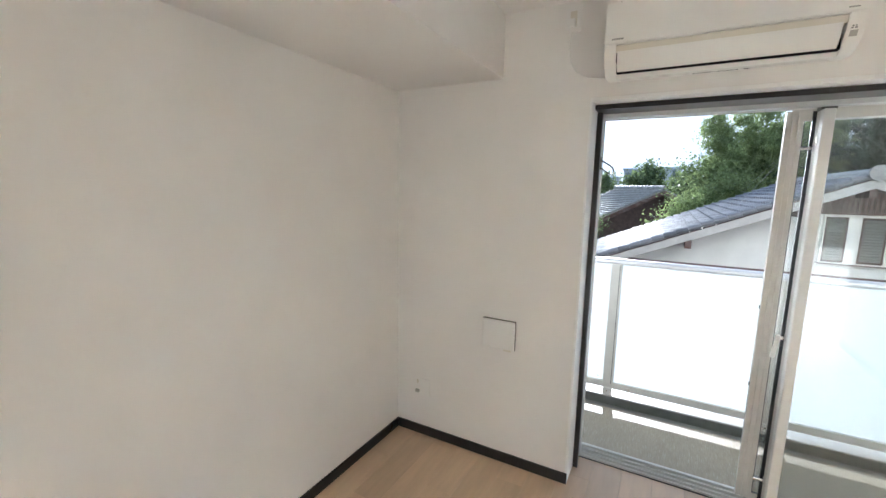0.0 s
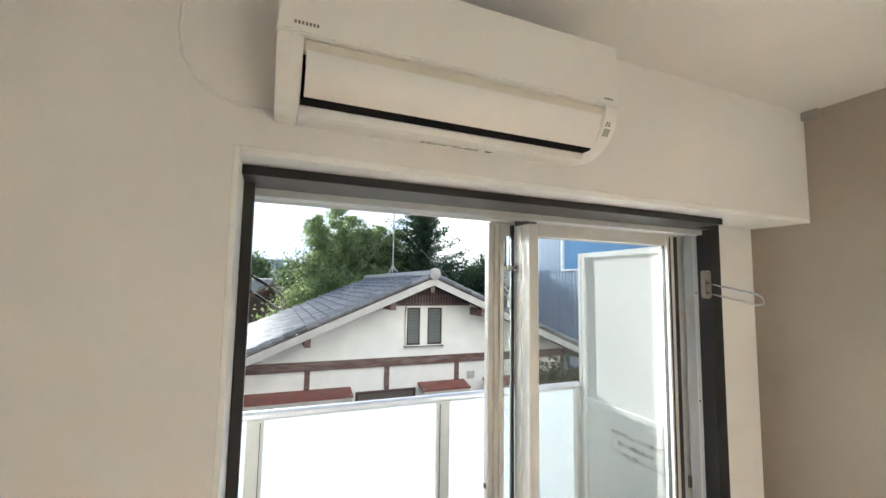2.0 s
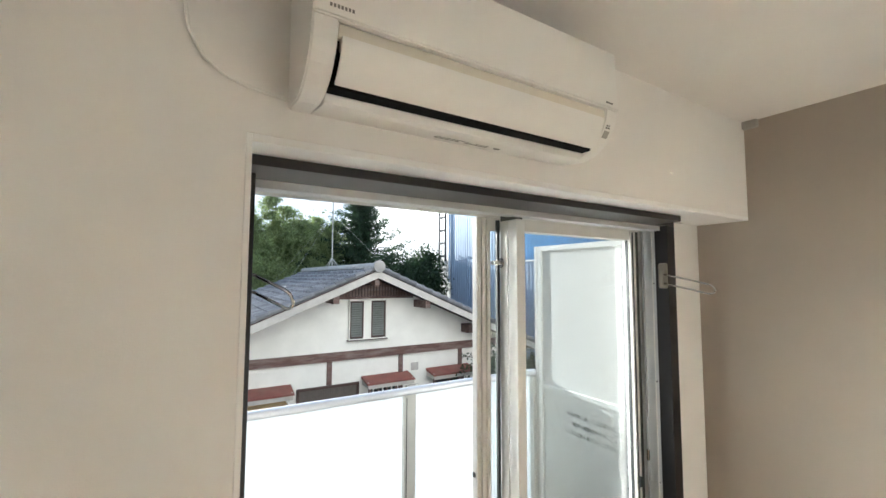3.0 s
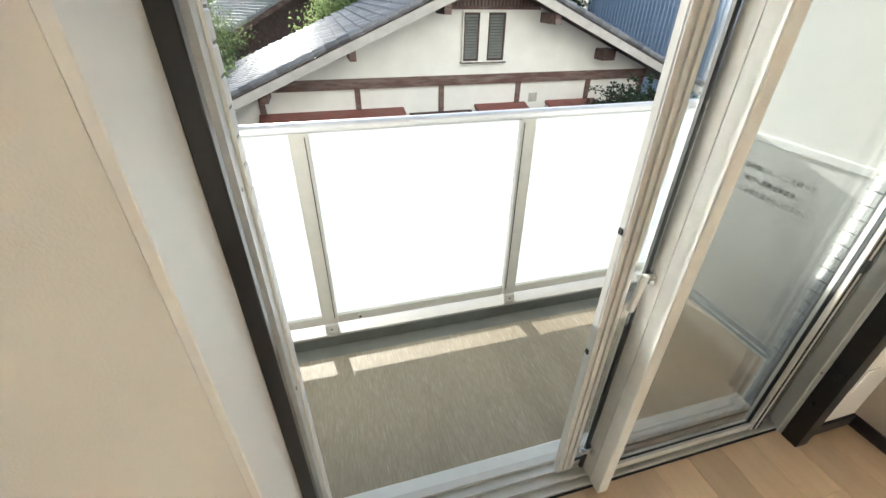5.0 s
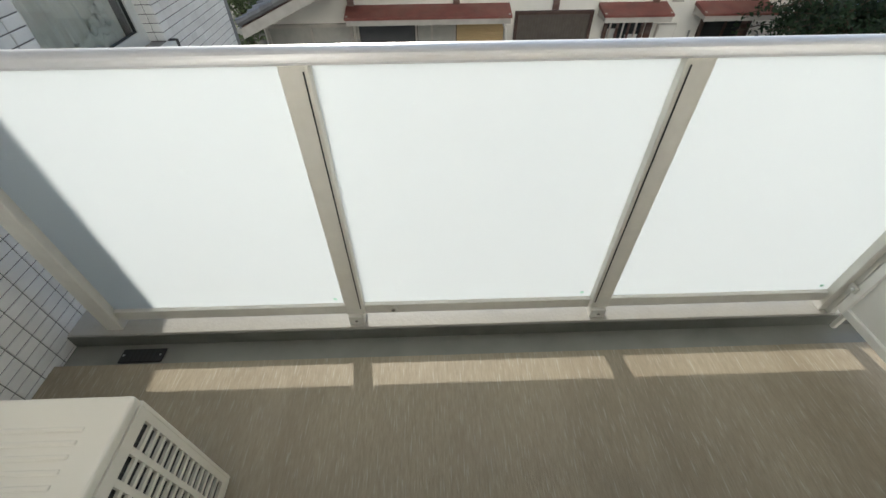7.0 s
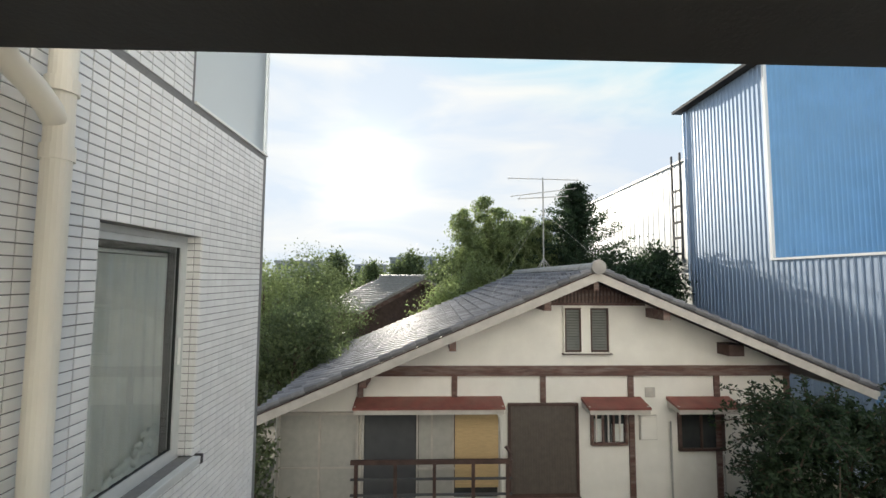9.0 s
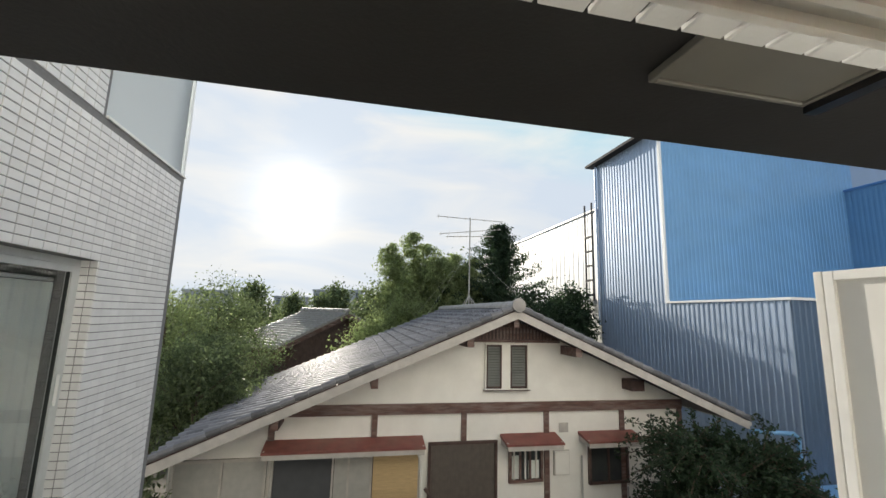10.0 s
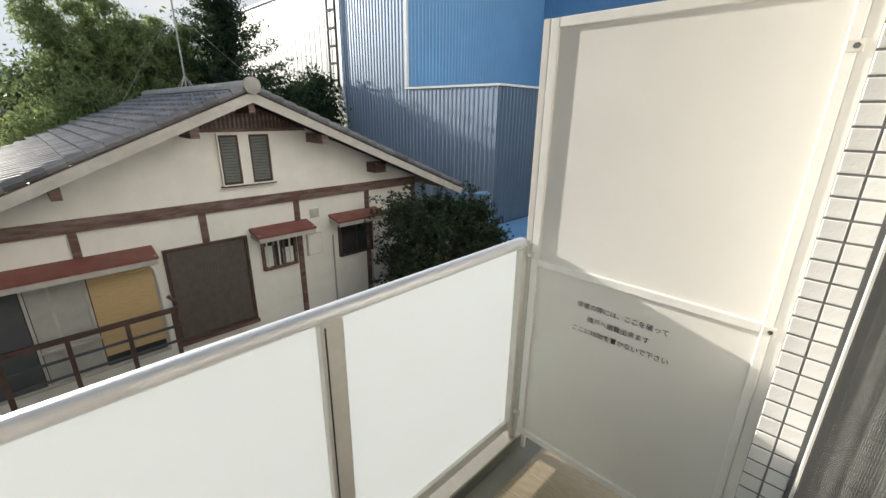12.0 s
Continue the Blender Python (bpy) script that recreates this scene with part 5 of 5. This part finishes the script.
def crown(parent, centres, size, material, droop=0.3, slim=0.45):
    me = leaf_mesh("crown", centres, rng.uniform(0.6, 1.3, len(centres)) * size, droop, slim)
    me.materials.append(material)
    ob = new("crown", me)
    ob.parent = parent
    return ob


def tree(name, label, category, at, lobes, material, size, per, spread, top, droop=0.3, slim=0.45, n=6, reach=(0.8, 0.8, 0.6), r=0.09, sprays=()):
    """lobes: (centre, radii, clump count) in world metres."""
    t = empty(name, at, label, category)
    o = np.array(at)
    pts = np.concatenate([clumps(c, rad, cnt, per, spread) for c, rad, cnt in lobes]) - o
    twigs = bmesh.new()
    for start, end, length, count, way in sprays:
        for k in range(count):
            s = np.array(start) + (np.array(end) - np.array(start)) * rng.uniform() + rng.normal(size=3) * 0.12
            d = np.array(way) + rng.normal(size=3) * (0.45, 0.5, 0.45)
            d /= np.linalg.norm(d)
            L = length * rng.uniform(0.45, 1.0)
            run = [s + d * L * u + np.array((0, 0, -0.30 * L * u * u)) for u in np.linspace(0, 1, 9)]
            pipe_along(twigs, [Vector(p - o) for p in run[::2]], 0.008, 4)
            pts = np.concatenate([pts] + [p - o + rng.normal(size=(9, 3)) * 0.045 for p in run[3:]])
    if sprays:
        tagged(part("branch_spray", twigs, M_BARK, t), kind="stuff")
    else:
        twigs.free()
    limbs(t, (0, 0, 0), (0, 0, top - at[2]), n, reach, r)
    crown(t, pts, size, material, droop, slim)
    return t


# shrub tree in front of the house
tree("garden_tree", "dark leafy garden tree before the white house", "tree", (7.0, 8.9, GZ),
     [((6.6, 9.0, -0.85), (0.5, 0.5, 0.36), 34), ((7.3, 9.0, -1.25), (0.95, 0.6, 0.5), 80), ((6.3, 9.0, -1.5), (0.55, 0.5, 0.36), 40), ((8.1, 8.9, -1.35), (0.5, 0.5, 0.4), 34),
      ((7.5, 9.0, -2.25), (1.25, 0.8, 0.65), 105), ((6.5, 8.8, -2.35), (0.8, 0.6, 0.5), 60), ((8.4, 8.9, -1.9), (0.6, 0.5, 0.5), 40)],
     M_LEAFD, 0.090, 40, 0.15, -0.6, reach=(0.9, 0.4, 0.5), r=0.07,
     sprays=[((6.7, 9.0, -0.9), (6.2, 8.9, -0.55), 1.35, 70, (-1.0, 0.05, 0.45)), ((6.8, 9.0, -0.9), (7.3, 8.9, -0.8), 0.95, 70, (-0.2, 0.0, 1.0)), ((7.4, 9.0, -1.2), (8.1, 8.9, -0.9), 1.1, 80, (0.6, 0.0, 0.6)),
             ((6.2, 8.8, -1.9), (6.0, 8.8, -2.3), 1.1, 55, (-1.0, -0.2, 0.2)), ((8.2, 8.9, -1.5), (8.6, 8.9, -1.9), 1.0, 50, (1.0, -0.1, 0.35)),
             ((6.2, 9.0, -1.4), (5.9, 8.8, -1.4), 0.9, 40, (-1.0, -0.1, 0.1)), ((7.0, 8.5, -1.6), (8.0, 8.5, -1.7), 0.8, 50, (0.0, -1.0, 0.1))])
# conifer behind the roof
ct = empty("conifer", (6.6, 20.0, GZ), "tall dark conifer behind the tiled roof", "tree")
limbs(ct, (0, 0, 0), (0, 0, 5.95 - GZ), 4, (0.5, 0.5, 0.2), 0.14)
pts = []
for k in range(150):
    z = 1.0 + 4.9 * (k / 149) ** 0.8
    L = (0.26 + 0.72 * (5.95 - z)) * rng.uniform(0.45, 1.15)
    a = 2.4 * k
    for u in np.linspace(0.2, 1.0, 7):
        c = np.array((math.cos(a) * L * u, math.sin(a) * L * u, z - GZ - 0.25 * L * u + 0.30 * L * u ** 3))
        pts.append(c + rng.normal(size=(22, 3)) * (0.12, 0.12, 0.055))
    pts.append(np.array((0, 0, z - GZ)) + rng.normal(size=(60, 3)) * (0.30, 0.30, 0.12) * min(1.0, 0.25 + 0.3 * (5.95 - z)))
crown(ct, np.concatenate(pts), 0.14, M_LEAFD, 0.2, 0.35)
# bamboo grove: arching culms with drooping plumes
bg = empty("bamboo_grove", (3.2, 20.5, GZ), "pale green bamboo grove with arching plumes", "bamboo")
pts = []
for k, (x, y, h, lean) in enumerate(((2.1, 20.2, 5.0, -0.4), (2.4, 20.8, 4.6, -0.6), (2.9, 20.4, 5.65, -0.1), (3.0, 20.9, 5.2, 0.4), (3.4, 20.3, 4.5, 0.4), (4.1, 20.9, 4.75, 0.5),
                                     (4.6, 20.2, 4.35, -0.4), (5.2, 20.8, 4.6, 0.3), (5.7, 20.4, 4.3, -0.3), (2.5, 20.0, 3.9, -0.5), (3.3, 20.0, 4.0, 0.2))):
    p0 = Vector((x - 3.2, y - 20.5, 0))
    cul = []
    for i in range(9):
        t = i / 8
        cul.append(p0 + Vector((lean * t ** 2.5 * 1.1, 0.3 * t ** 3 * math.sin(k), (h - GZ) * (t - 0.04 * t ** 6))))
    part("culm", pipe_along(bmesh.new(), cul, 0.035, 6), M_LEAFY, bg)
    for i in range(22):
        t = 0.42 + 0.58 * i / 21
        c = np.array(p0 + Vector((lean * t ** 2.5 * 1.1, 0, (h - GZ) * (t - 0.04 * t ** 6))))
        for s in range(3):
            az = rng.uniform(0, 2 * math.pi)
            L = (1.5 * (1.22 - t) + 0.22) * rng.uniform(0.7, 1.15)
            for u in np.linspace(0.15, 1.0, 8):
                q = c + np.array((math.cos(az) * L * u, math.sin(az) * L * u, L * (0.55 * u - 0.75 * u * u)))
                pts.append(q + rng.normal(size=(10, 3)) * (0.10, 0.10, 0.05))
crown(bg, np.concatenate(pts), 0.19, M_LEAFY, 0.9, 0.22)
tree("woodland_tree", "dense dark green tree behind the bamboo", "tree", (4.0, 22.0, GZ),
     [((2.6, 21.6, 1.9), (1.9, 1.0, 1.5), 150), ((4.6, 21.8, 2.4), (2.0, 1.0, 1.6), 170), ((6.3, 21.6, 1.7), (2.0, 1.0, 1.5), 150), ((3.6, 21.6, 3.4), (1.3, 0.8, 0.8), 60)],
     M_LEAF, 0.17, 40, 0.30, 3.5, reach=(1.4, 0.5, 0.8), r=0.16)
# lobes at y 18.7 and 18.4 are added to cast shade on the factory side
tree("round_shrub", "rounded dark shrub beside the factory wing, with lobes added for shade", "shrub", (8.3, 17.6, GZ),
     [((7.3, 17.6, 1.75), (1.0, 0.8, 0.95), 100), ((8.6, 17.6, 1.25), (1.1, 0.8, 0.95), 110), ((9.2, 17.9, 1.0), (0.65, 0.6, 1.0), 100), ((9.5, 18.7, 2.2), (0.45, 0.8, 0.85), 110), ((8.8, 18.4, 1.7), (0.5, 0.6, 0.8), 80), ((8.0, 17.6, 0.0), (1.7, 0.8, 1.0), 90)],
     M_LEAFD, 0.15, 40, 0.19, 1.6, reach=(0.8, 0.3, 0.6), r=0.08)
# hazy trees beyond the wing
for k, (x, y, h, s) in enumerate(((-3.6, 15.0, 1.2, 0.8), (-5.2, 15.8, 2.1, 1.1), (-7.2, 16.5, 2.7, 1.3), (-9.6, 17.0, 2.8, 1.4), (-4.6, 18.5, 2.6, 1.2), (-12.0, 18, 3.2, 1.6), (-3.3, 13.2, 1.0, 0.8))):
    tree("broadleaf_tree", "leafy sunlit tree in the gardens beyond", "tree", (x, y, GZ),
         [((x, y, h - 1.0 * s), (1.1 * s, 0.9 * s, 0.95 * s), int(70 * s)), ((x + 0.6 * s, y + 0.2, h - 2.1 * s), (1.2 * s, 0.9 * s, 1.0 * s), int(75 * s)),
          ((x - 0.7 * s, y, h - 2.4 * s), (1.0 * s, 0.8 * s, 1.1 * s), int(80 * s))],
         (M_LEAF, M_LEAFY)[k % 2], 0.10, 75, 0.22 * s, h - 0.6, reach=(0.9, 0.5, 0.7), r=0.1)
tree("yellow_shrub", "yellow-green shrub behind the white house", "shrub", (1.4, 18.6, GZ),
     [((1.2, 18.6, 0.9), (1.0, 0.7, 0.7), 90), ((2.2, 19.0, 1.5), (0.9, 0.7, 0.9), 90), ((0.6, 18.4, 0.2), (0.9, 0.7, 0.8), 60)], M_LEAFY, 0.12, 40, 0.19, 1.4, r=0.06)
tree("corner_shrub", "small green shrub at the house corner", "shrub", (-2.9, 9.9, GZ),
     [((-2.95, 9.9, -1.6), (0.35, 0.4, 0.9), 60), ((-2.8, 9.7, -2.5), (0.5, 0.4, 0.5), 40)], M_LEAF, 0.10, 20, 0.10, -1.2, reach=(0.2, 0.2, 0.3), r=0.04)
for x, y, h in ((-1.6, 44.0, 4.4), (-2.9, 46.0, 3.6), (1.4, 43.0, 3.7), (-9.5, 45, 4.4), (-6.5, 50, 3.6)):
    tree("distant_tree", "hazy distant tree on the skyline", "tree", (x, y, GZ),
         [((x, y, h - 1.2), (1.0, 1.0, 1.1), 60), ((x + 0.4, y, h - 2.8), (1.6, 1.2, 1.4), 80), ((x - 0.8, y, h - 4.0), (1.8, 1.2, 1.5), 70)], M_LEAF, 0.40, 14, 0.36, h - 1, reach=(0.9, 0.5, 0.7), r=0.16)
# far belt of woods
bx = []
for k in range(240):
    a = radians(-75 + 130 * k / 239)
    d = 70 + 8 * math.sin(k * 1.7)
    bx.append(clumps((math.sin(a) * d, math.cos(a) * d + 2, GZ + 2.2 + 1.3 * math.sin(k * 0.9)), (2.2, 1.5, 2.6), 10, 9, 0.7))
me = leaf_mesh("far_woods", np.concatenate(bx), rng.uniform(0.7, 1.3, 240 * 90) * 0.9)
me.materials.append(M_LEAF)
tagged(new("far_woods", me), "low belt of far trees along the horizon", "woods", kind="stuff")


# ---- second house and distance ----
def second_house():
    h = empty("tiled_house", (-0.07, 24.0, GZ), "brown gabled house with a pale tiled roof, farther back", "house")
    h.rotation_euler = (0, 0, radians(50))
    top, sl, half, ln = 1.76 - GZ, 0.345, 4.4, 3.3
    bm = bmesh.new()
    extrude(bm, [(-half + 0.4, 0), (half - 0.4, 0), (half - 0.4, top - 0.15 - sl * (half - 0.4)), (0, top - 0.15), (-half + 0.4, top - 0.15 - sl * (half - 0.4))], 1, 0.5, ln)
    part("wall", bm, M_WOODD, h, "dark brown boarded wall")
    for s in (-1, 1):
        bm = bmesh.new()
        extrude(bm, [(0, top - 0.12), (s * half, top - sl * half - 0.12), (s * half, top - sl * half), (0, top)], 1, 0, ln)
        rf = part("roof", bm, M_RIDGE, h, "pale tiled roof slope")
        for k in range(17):
            u = (k + 0.5) / 17 * half
            part("tile_course", boxes(((s * u - 0.11, 0.03, top - sl * u - 0.02), (s * u + 0.11, ln, top - sl * u + 0.025))), M_RIDGE, rf)
    bm = bmesh.new()
    y = 0.0
    while y < ln:
        tube(bm, (0, y, top + 0.03), (0, y + 0.30, top + 0.03), 0.13, 10)
        y += 0.34
    part("ridge_tiles", bm, M_RIDGE, h)
    for s in (-1, 1):
        bm = bmesh.new()
        extrude(bm, [(0, top - 0.30), (s * half, top - sl * half - 0.30), (s * half, top - sl * half - 0.1), (0, top - 0.1)], 1, -0.05, 0.02)
        part("barge_board", bm, M_WOODR, h)


second_house()
for x, y, w_, hh in ((-4.2, 95, 9, 6.5), (-0.5, 100, 5, 7.0), (4.5, 110, 8, 5.0), (-30, 105, 16, 6.0), (-14, 100, 7, 5.0)):
    b = empty("distant_building", (x, y, GZ), "hazy grey distant apartment building", "building")
    part("wall", boxes(((-w_ / 2, 0, 0), (w_ / 2, 8, hh - GZ - 0.5))), M_FAR, b)
    part("roof", boxes(((-w_ / 2 - 0.2, -0.2, hh - GZ - 0.5), (w_ / 2 + 0.2, 8.2, hh - GZ - 0.1))), M_FAR, b)
    for f in range(3):
        for c in range(int(w_ / 2)):
            part("window", boxes(((-w_ / 2 + 0.5 + c * 2, -0.04, hh - GZ - 2.2 - f * 2.8), (-w_ / 2 + 1.7 + c * 2, 0.02, hh - GZ - 1.0 - f * 2.8))), M_FARW, b)

# ---- pieces: planks, wall tiles, roof tiles ----
def shared(name, me, parent, m):
    ob = new(name, me)
    ob.parent = parent
    ob.matrix_basis = m
    return ob


def plank_mesh(w, l):
    bm = bbox((-w / 2, -l / 2, -0.012), (w / 2, l / 2, 0.0), 0.0012, 1)
    me = bpy.data.meshes.new("plank")
    bm.to_mesh(me)
    bm.free()
    me.materials.append(M_FLOOR)
    return me


PW = 0.1515
full, halfp = plank_mesh(PW - 0.0006, 0.909), plank_mesh(PW - 0.0006, 0.454)
x, i = LX + PW / 2, 0
while x < RX:
    y = BACK - 0.9 * ((i * 0.37) % 1.0)
    while y < 2.243:
        me = full
        y1 = y + 0.9096
        if y1 > 2.243:
            me = plank_mesh(PW - 0.0006, max(0.03, 2.243 - y))
            shared("plank", me, floor, Matrix.Translation((x, (y + 2.243) / 2, 0)))
        elif y < BACK and y1 > BACK + 0.02:
            shared("plank", plank_mesh(PW - 0.0006, y1 - BACK - 0.0006), floor, Matrix.Translation((x, (BACK + y1) / 2, 0)))
        elif y1 > BACK + 0.02:
            shared("plank", me, floor, Matrix.Translation((x, y + 0.4548, 0)))
        y = y1
    x += PW
    i += 1


def tile_mesh(w, h, t=0.008, name="tile"):
    """A glazed tile with softened edges, lying in xy with its face up."""
    bm = bmesh.new()
    e = 0.0022
    lo = [bm.verts.new((sx * w / 2, sy * h / 2, 0)) for sx, sy in ((-1, -1), (1, -1), (1, 1), (-1, 1))]
    mid = [bm.verts.new((sx * w / 2, sy * h / 2, t - e)) for sx, sy in ((-1, -1), (1, -1), (1, 1), (-1, 1))]
    hi = [bm.verts.new((sx * (w / 2 - e), sy * (h / 2 - e), t)) for sx, sy in ((-1, -1), (1, -1), (1, 1), (-1, 1))]
    for a, b in ((lo, mid), (mid, hi)):
        for k in range(4):
            bm.faces.new((a[k], a[(k + 1) % 4], b[(k + 1) % 4], b[k]))
    bm.faces.new(hi)
    me = bpy.data.meshes.new(name)
    bm.to_mesh(me)
    bm.free()
    me.materials.append(M_TILE)
    return me


def facing(at, right, up):
    """The pose of a tile at a place, by the ways of its width and height."""
    r, u = Vector(right), Vector(up)
    n = r.cross(u)
    return Matrix((( r.x, u.x, n.x, at[0]), (r.y, u.y, n.y, at[1]), (r.z, u.z, n.z, at[2]), (0, 0, 0, 1)))


reveal = tagged(new("window_reveal"), "white square tiles lining the window opening outside", "tiled reveal", kind="structure")
TLX, TRX, LY, RYT, HT = WL - 0.004, WR + 0.020, 2.356, 2.352, HEAD + 0.045
part("grout_bed", boxes(((TLX - 0.010, 2.3485, -0.19), (TLX - 0.003, LY + 0.098, HT + 0.011))), M_GROUT, reveal)
part("grout_bed", boxes(((TRX + 0.003, 2.3310, -0.19), (TRX + 0.010, RYT + 0.098, HT + 0.011))), M_GROUT, reveal)
part("grout_bed", boxes(((TLX - 0.003, 2.3485, HT + 0.003), (TRX + 0.003, OY - 0.014, HT + 0.0115))), M_GROUT, reveal)
sq = tile_mesh(0.045, 0.045)
rows = int((HT + 0.10) / 0.0505)
for k in range(rows):
    z = HT - 0.024 - k * 0.0505
    for y in (0.0245, 0.0745):
        shared("tile", sq, reveal, facing((TLX - 0.008, LY + y, z), (0, 1, 0), (0, 0, 1)))
        shared("tile", sq, reveal, facing((TRX + 0.008, RYT + y, z), (0, -1, 0), (0, 0, 1)))
x = WL + 0.010
while x < WR:
    for y in (2.3785, 2.4280):
        shared("tile", sq, reveal, facing((x, y, HT + 0.0045), (0, 1, 0), (1, 0, 0)))
    x += 0.0505

wing = bpy.data.objects["wing_wall"]
flat = tile_mesh(0.0945, 0.0445, name="tile")
rest_v, rest_f = [], []
src_v = [v.co.copy() for v in flat.vertices]
src_f = [list(p.vertices) for p in flat.polygons]
count = 0
y = NW0 - 1.65
while y < WINGY - 0.03:
    z = NZ0 - 1.125
    while z < (3.95 if y < 4.93 else 2.90):
        in_win = NW0 < y < NW1 and NZ0 < z < NZ1
        joint = abs(z - 2.905) < 0.02
        if not in_win and not joint:
            m = facing((TX - 0.010, y, z), (0, 1, 0), (0, 0, 1))
            if 3.52 < y < 4.2 and 0.8 < z < 2.86 and count < 290:
                shared("tile", flat, wing, m)
                count += 1
            else:
                base_i = len(rest_v)
                rest_v.extend(tuple(m @ v) for v in src_v)
                rest_f.extend([i + base_i for i in f] for f in src_f)
        z += 0.05
    y += 0.10
# half tiles in the window recess
half_tile = tile_mesh(0.045, 0.0445)
hv = [v.co.copy() for v in half_tile.vertices]
z = NZ0 + 0.03
while z < NZ1:
    for xx in (TX - 0.030, TX - 0.080):
        m = facing((xx, NW1 + 0.002, z), (1, 0, 0), (0, 0, 1))
        base_i = len(rest_v)
        rest_v.extend(tuple(m @ v) for v in hv)
        rest_f.extend([i + base_i for i in f] for f in src_f)
    z += 0.05
me = bpy.data.meshes.new("tiles")
me.from_pydata(rest_v, [], rest_f)
me.materials.append(M_TILE)
ob = new("tiles", me)
ob.parent = wing
tagged(ob, kind="stuff")


# curved roof tiles on the slope seen from the window
def kawara_mesh(w, l):
    prof = []
    for i in range(11):
        u = i / 10
        zz = 0.052 * math.sin(math.pi * min(1, u / 0.40)) if u < 0.40 else -0.020 * math.sin(math.pi * (u - 0.40) / 0.60)
        prof.append((u * w - w / 2, zz))
    bm = bmesh.new()
    up = [bm.verts.new((-l * 0.08, p[0], p[1] + 0.012)) for p in prof]
    dn = [bm.verts.new((l, p[0], p[1] + 0.058)) for p in prof]
    ft = [bm.verts.new((l, p[0], p[1] - 0.002)) for p in prof]
    lip = [bm.verts.new(v.co) for v in dn]
    for a, b in ((up, dn), (lip, ft)):
        for i in range(10):
            f = bm.faces.new((a[i], b[i], b[i + 1], a[i + 1]))
            f.smooth = True
    bmesh.ops.recalc_face_normals(bm, faces=bm.faces[:])
    me = bpy.data.meshes.new("roof_tile")
    bm.to_mesh(me)
    bm.free()
    me.materials.append(M_KAWARA)
    return me


TW, TL = 0.268, 0.236
kw = kawara_mesh(TW, TL)
kv = [v.co.copy() for v in kw.vertices]
kf = [list(p.vertices) for p in kw.polygons]
ang = math.atan(SLOPE)
rest_v, rest_f = [], []
ncol, nrow = int((RY1 - RY0) / TW), int((RXC - EL) / math.cos(ang) / TL)
for side in (-1, 1):
    for c in range(ncol):
        for r in range(nrow if side < 0 else int((ER - RXC) / math.cos(ang) / TL)):
            if side > 0 and c > 1:
                continue
            d = 0.06 + r * TL
            jit = 0.004 * math.sin(c * 12.9 + r * 78.2)
            x, z = RXC + side * d * math.cos(ang), RZ - 0.03 - d * math.sin(ang) + jit
            axis = Vector((side * math.cos(ang), 0, -math.sin(ang)))
            yy = Vector((0, -side, 0))
            nn = axis.cross(yy)
            if nn.z < 0:
                yy = -yy
                nn = axis.cross(yy)
            at = Vector((x, RY0 + 0.10 + (c + 0.5) * TW, z)) - ho
            m = Matrix(((axis.x, yy.x, nn.x, at.x), (axis.y, yy.y, nn.y, at.y), (axis.z, yy.z, nn.z, at.z), (0, 0, 0, 1)))
            if side < 0 and c < 11:
                shared("roof_tile", kw, roof, m)
            else:
                base_i = len(rest_v)
                rest_v.extend(tuple(m @ v) for v in kv)
                rest_f.extend([i + base_i for i in f] for f in kf)
me = bpy.data.meshes.new("roof_tiles")
me.from_pydata(rest_v, [], rest_f)
me.polygons.foreach_set("use_smooth", [True] * len(me.polygons))
me.materials.append(M_KAWARA)
ob = new("roof_tiles", me)
ob.parent = roof
tagged(ob, kind="stuff")
# verge tiles along the gable edge
for side in (-1, 1):
    bm = bmesh.new()
    tube(bm, (0, 0, 0), (side * TL * math.cos(ang), 0, -TL * math.sin(ang) + 0.015), 0.055, 8, 0.066)
    me = bpy.data.meshes.new("verge_tile")
    bm.to_mesh(me)
    bm.free()
    me.materials.append(M_KAWARA)
    d = 0.1
    while d < (RXC - EL if side < 0 else ER - RXC) / math.cos(ang):
        at = Vector((RXC + side * d * math.cos(ang), RY0 + 0.03, RZ - d * math.sin(ang) + 0.03)) - ho
        shared("verge_tile", me, roof, Matrix.Translation(at))
        d += TL
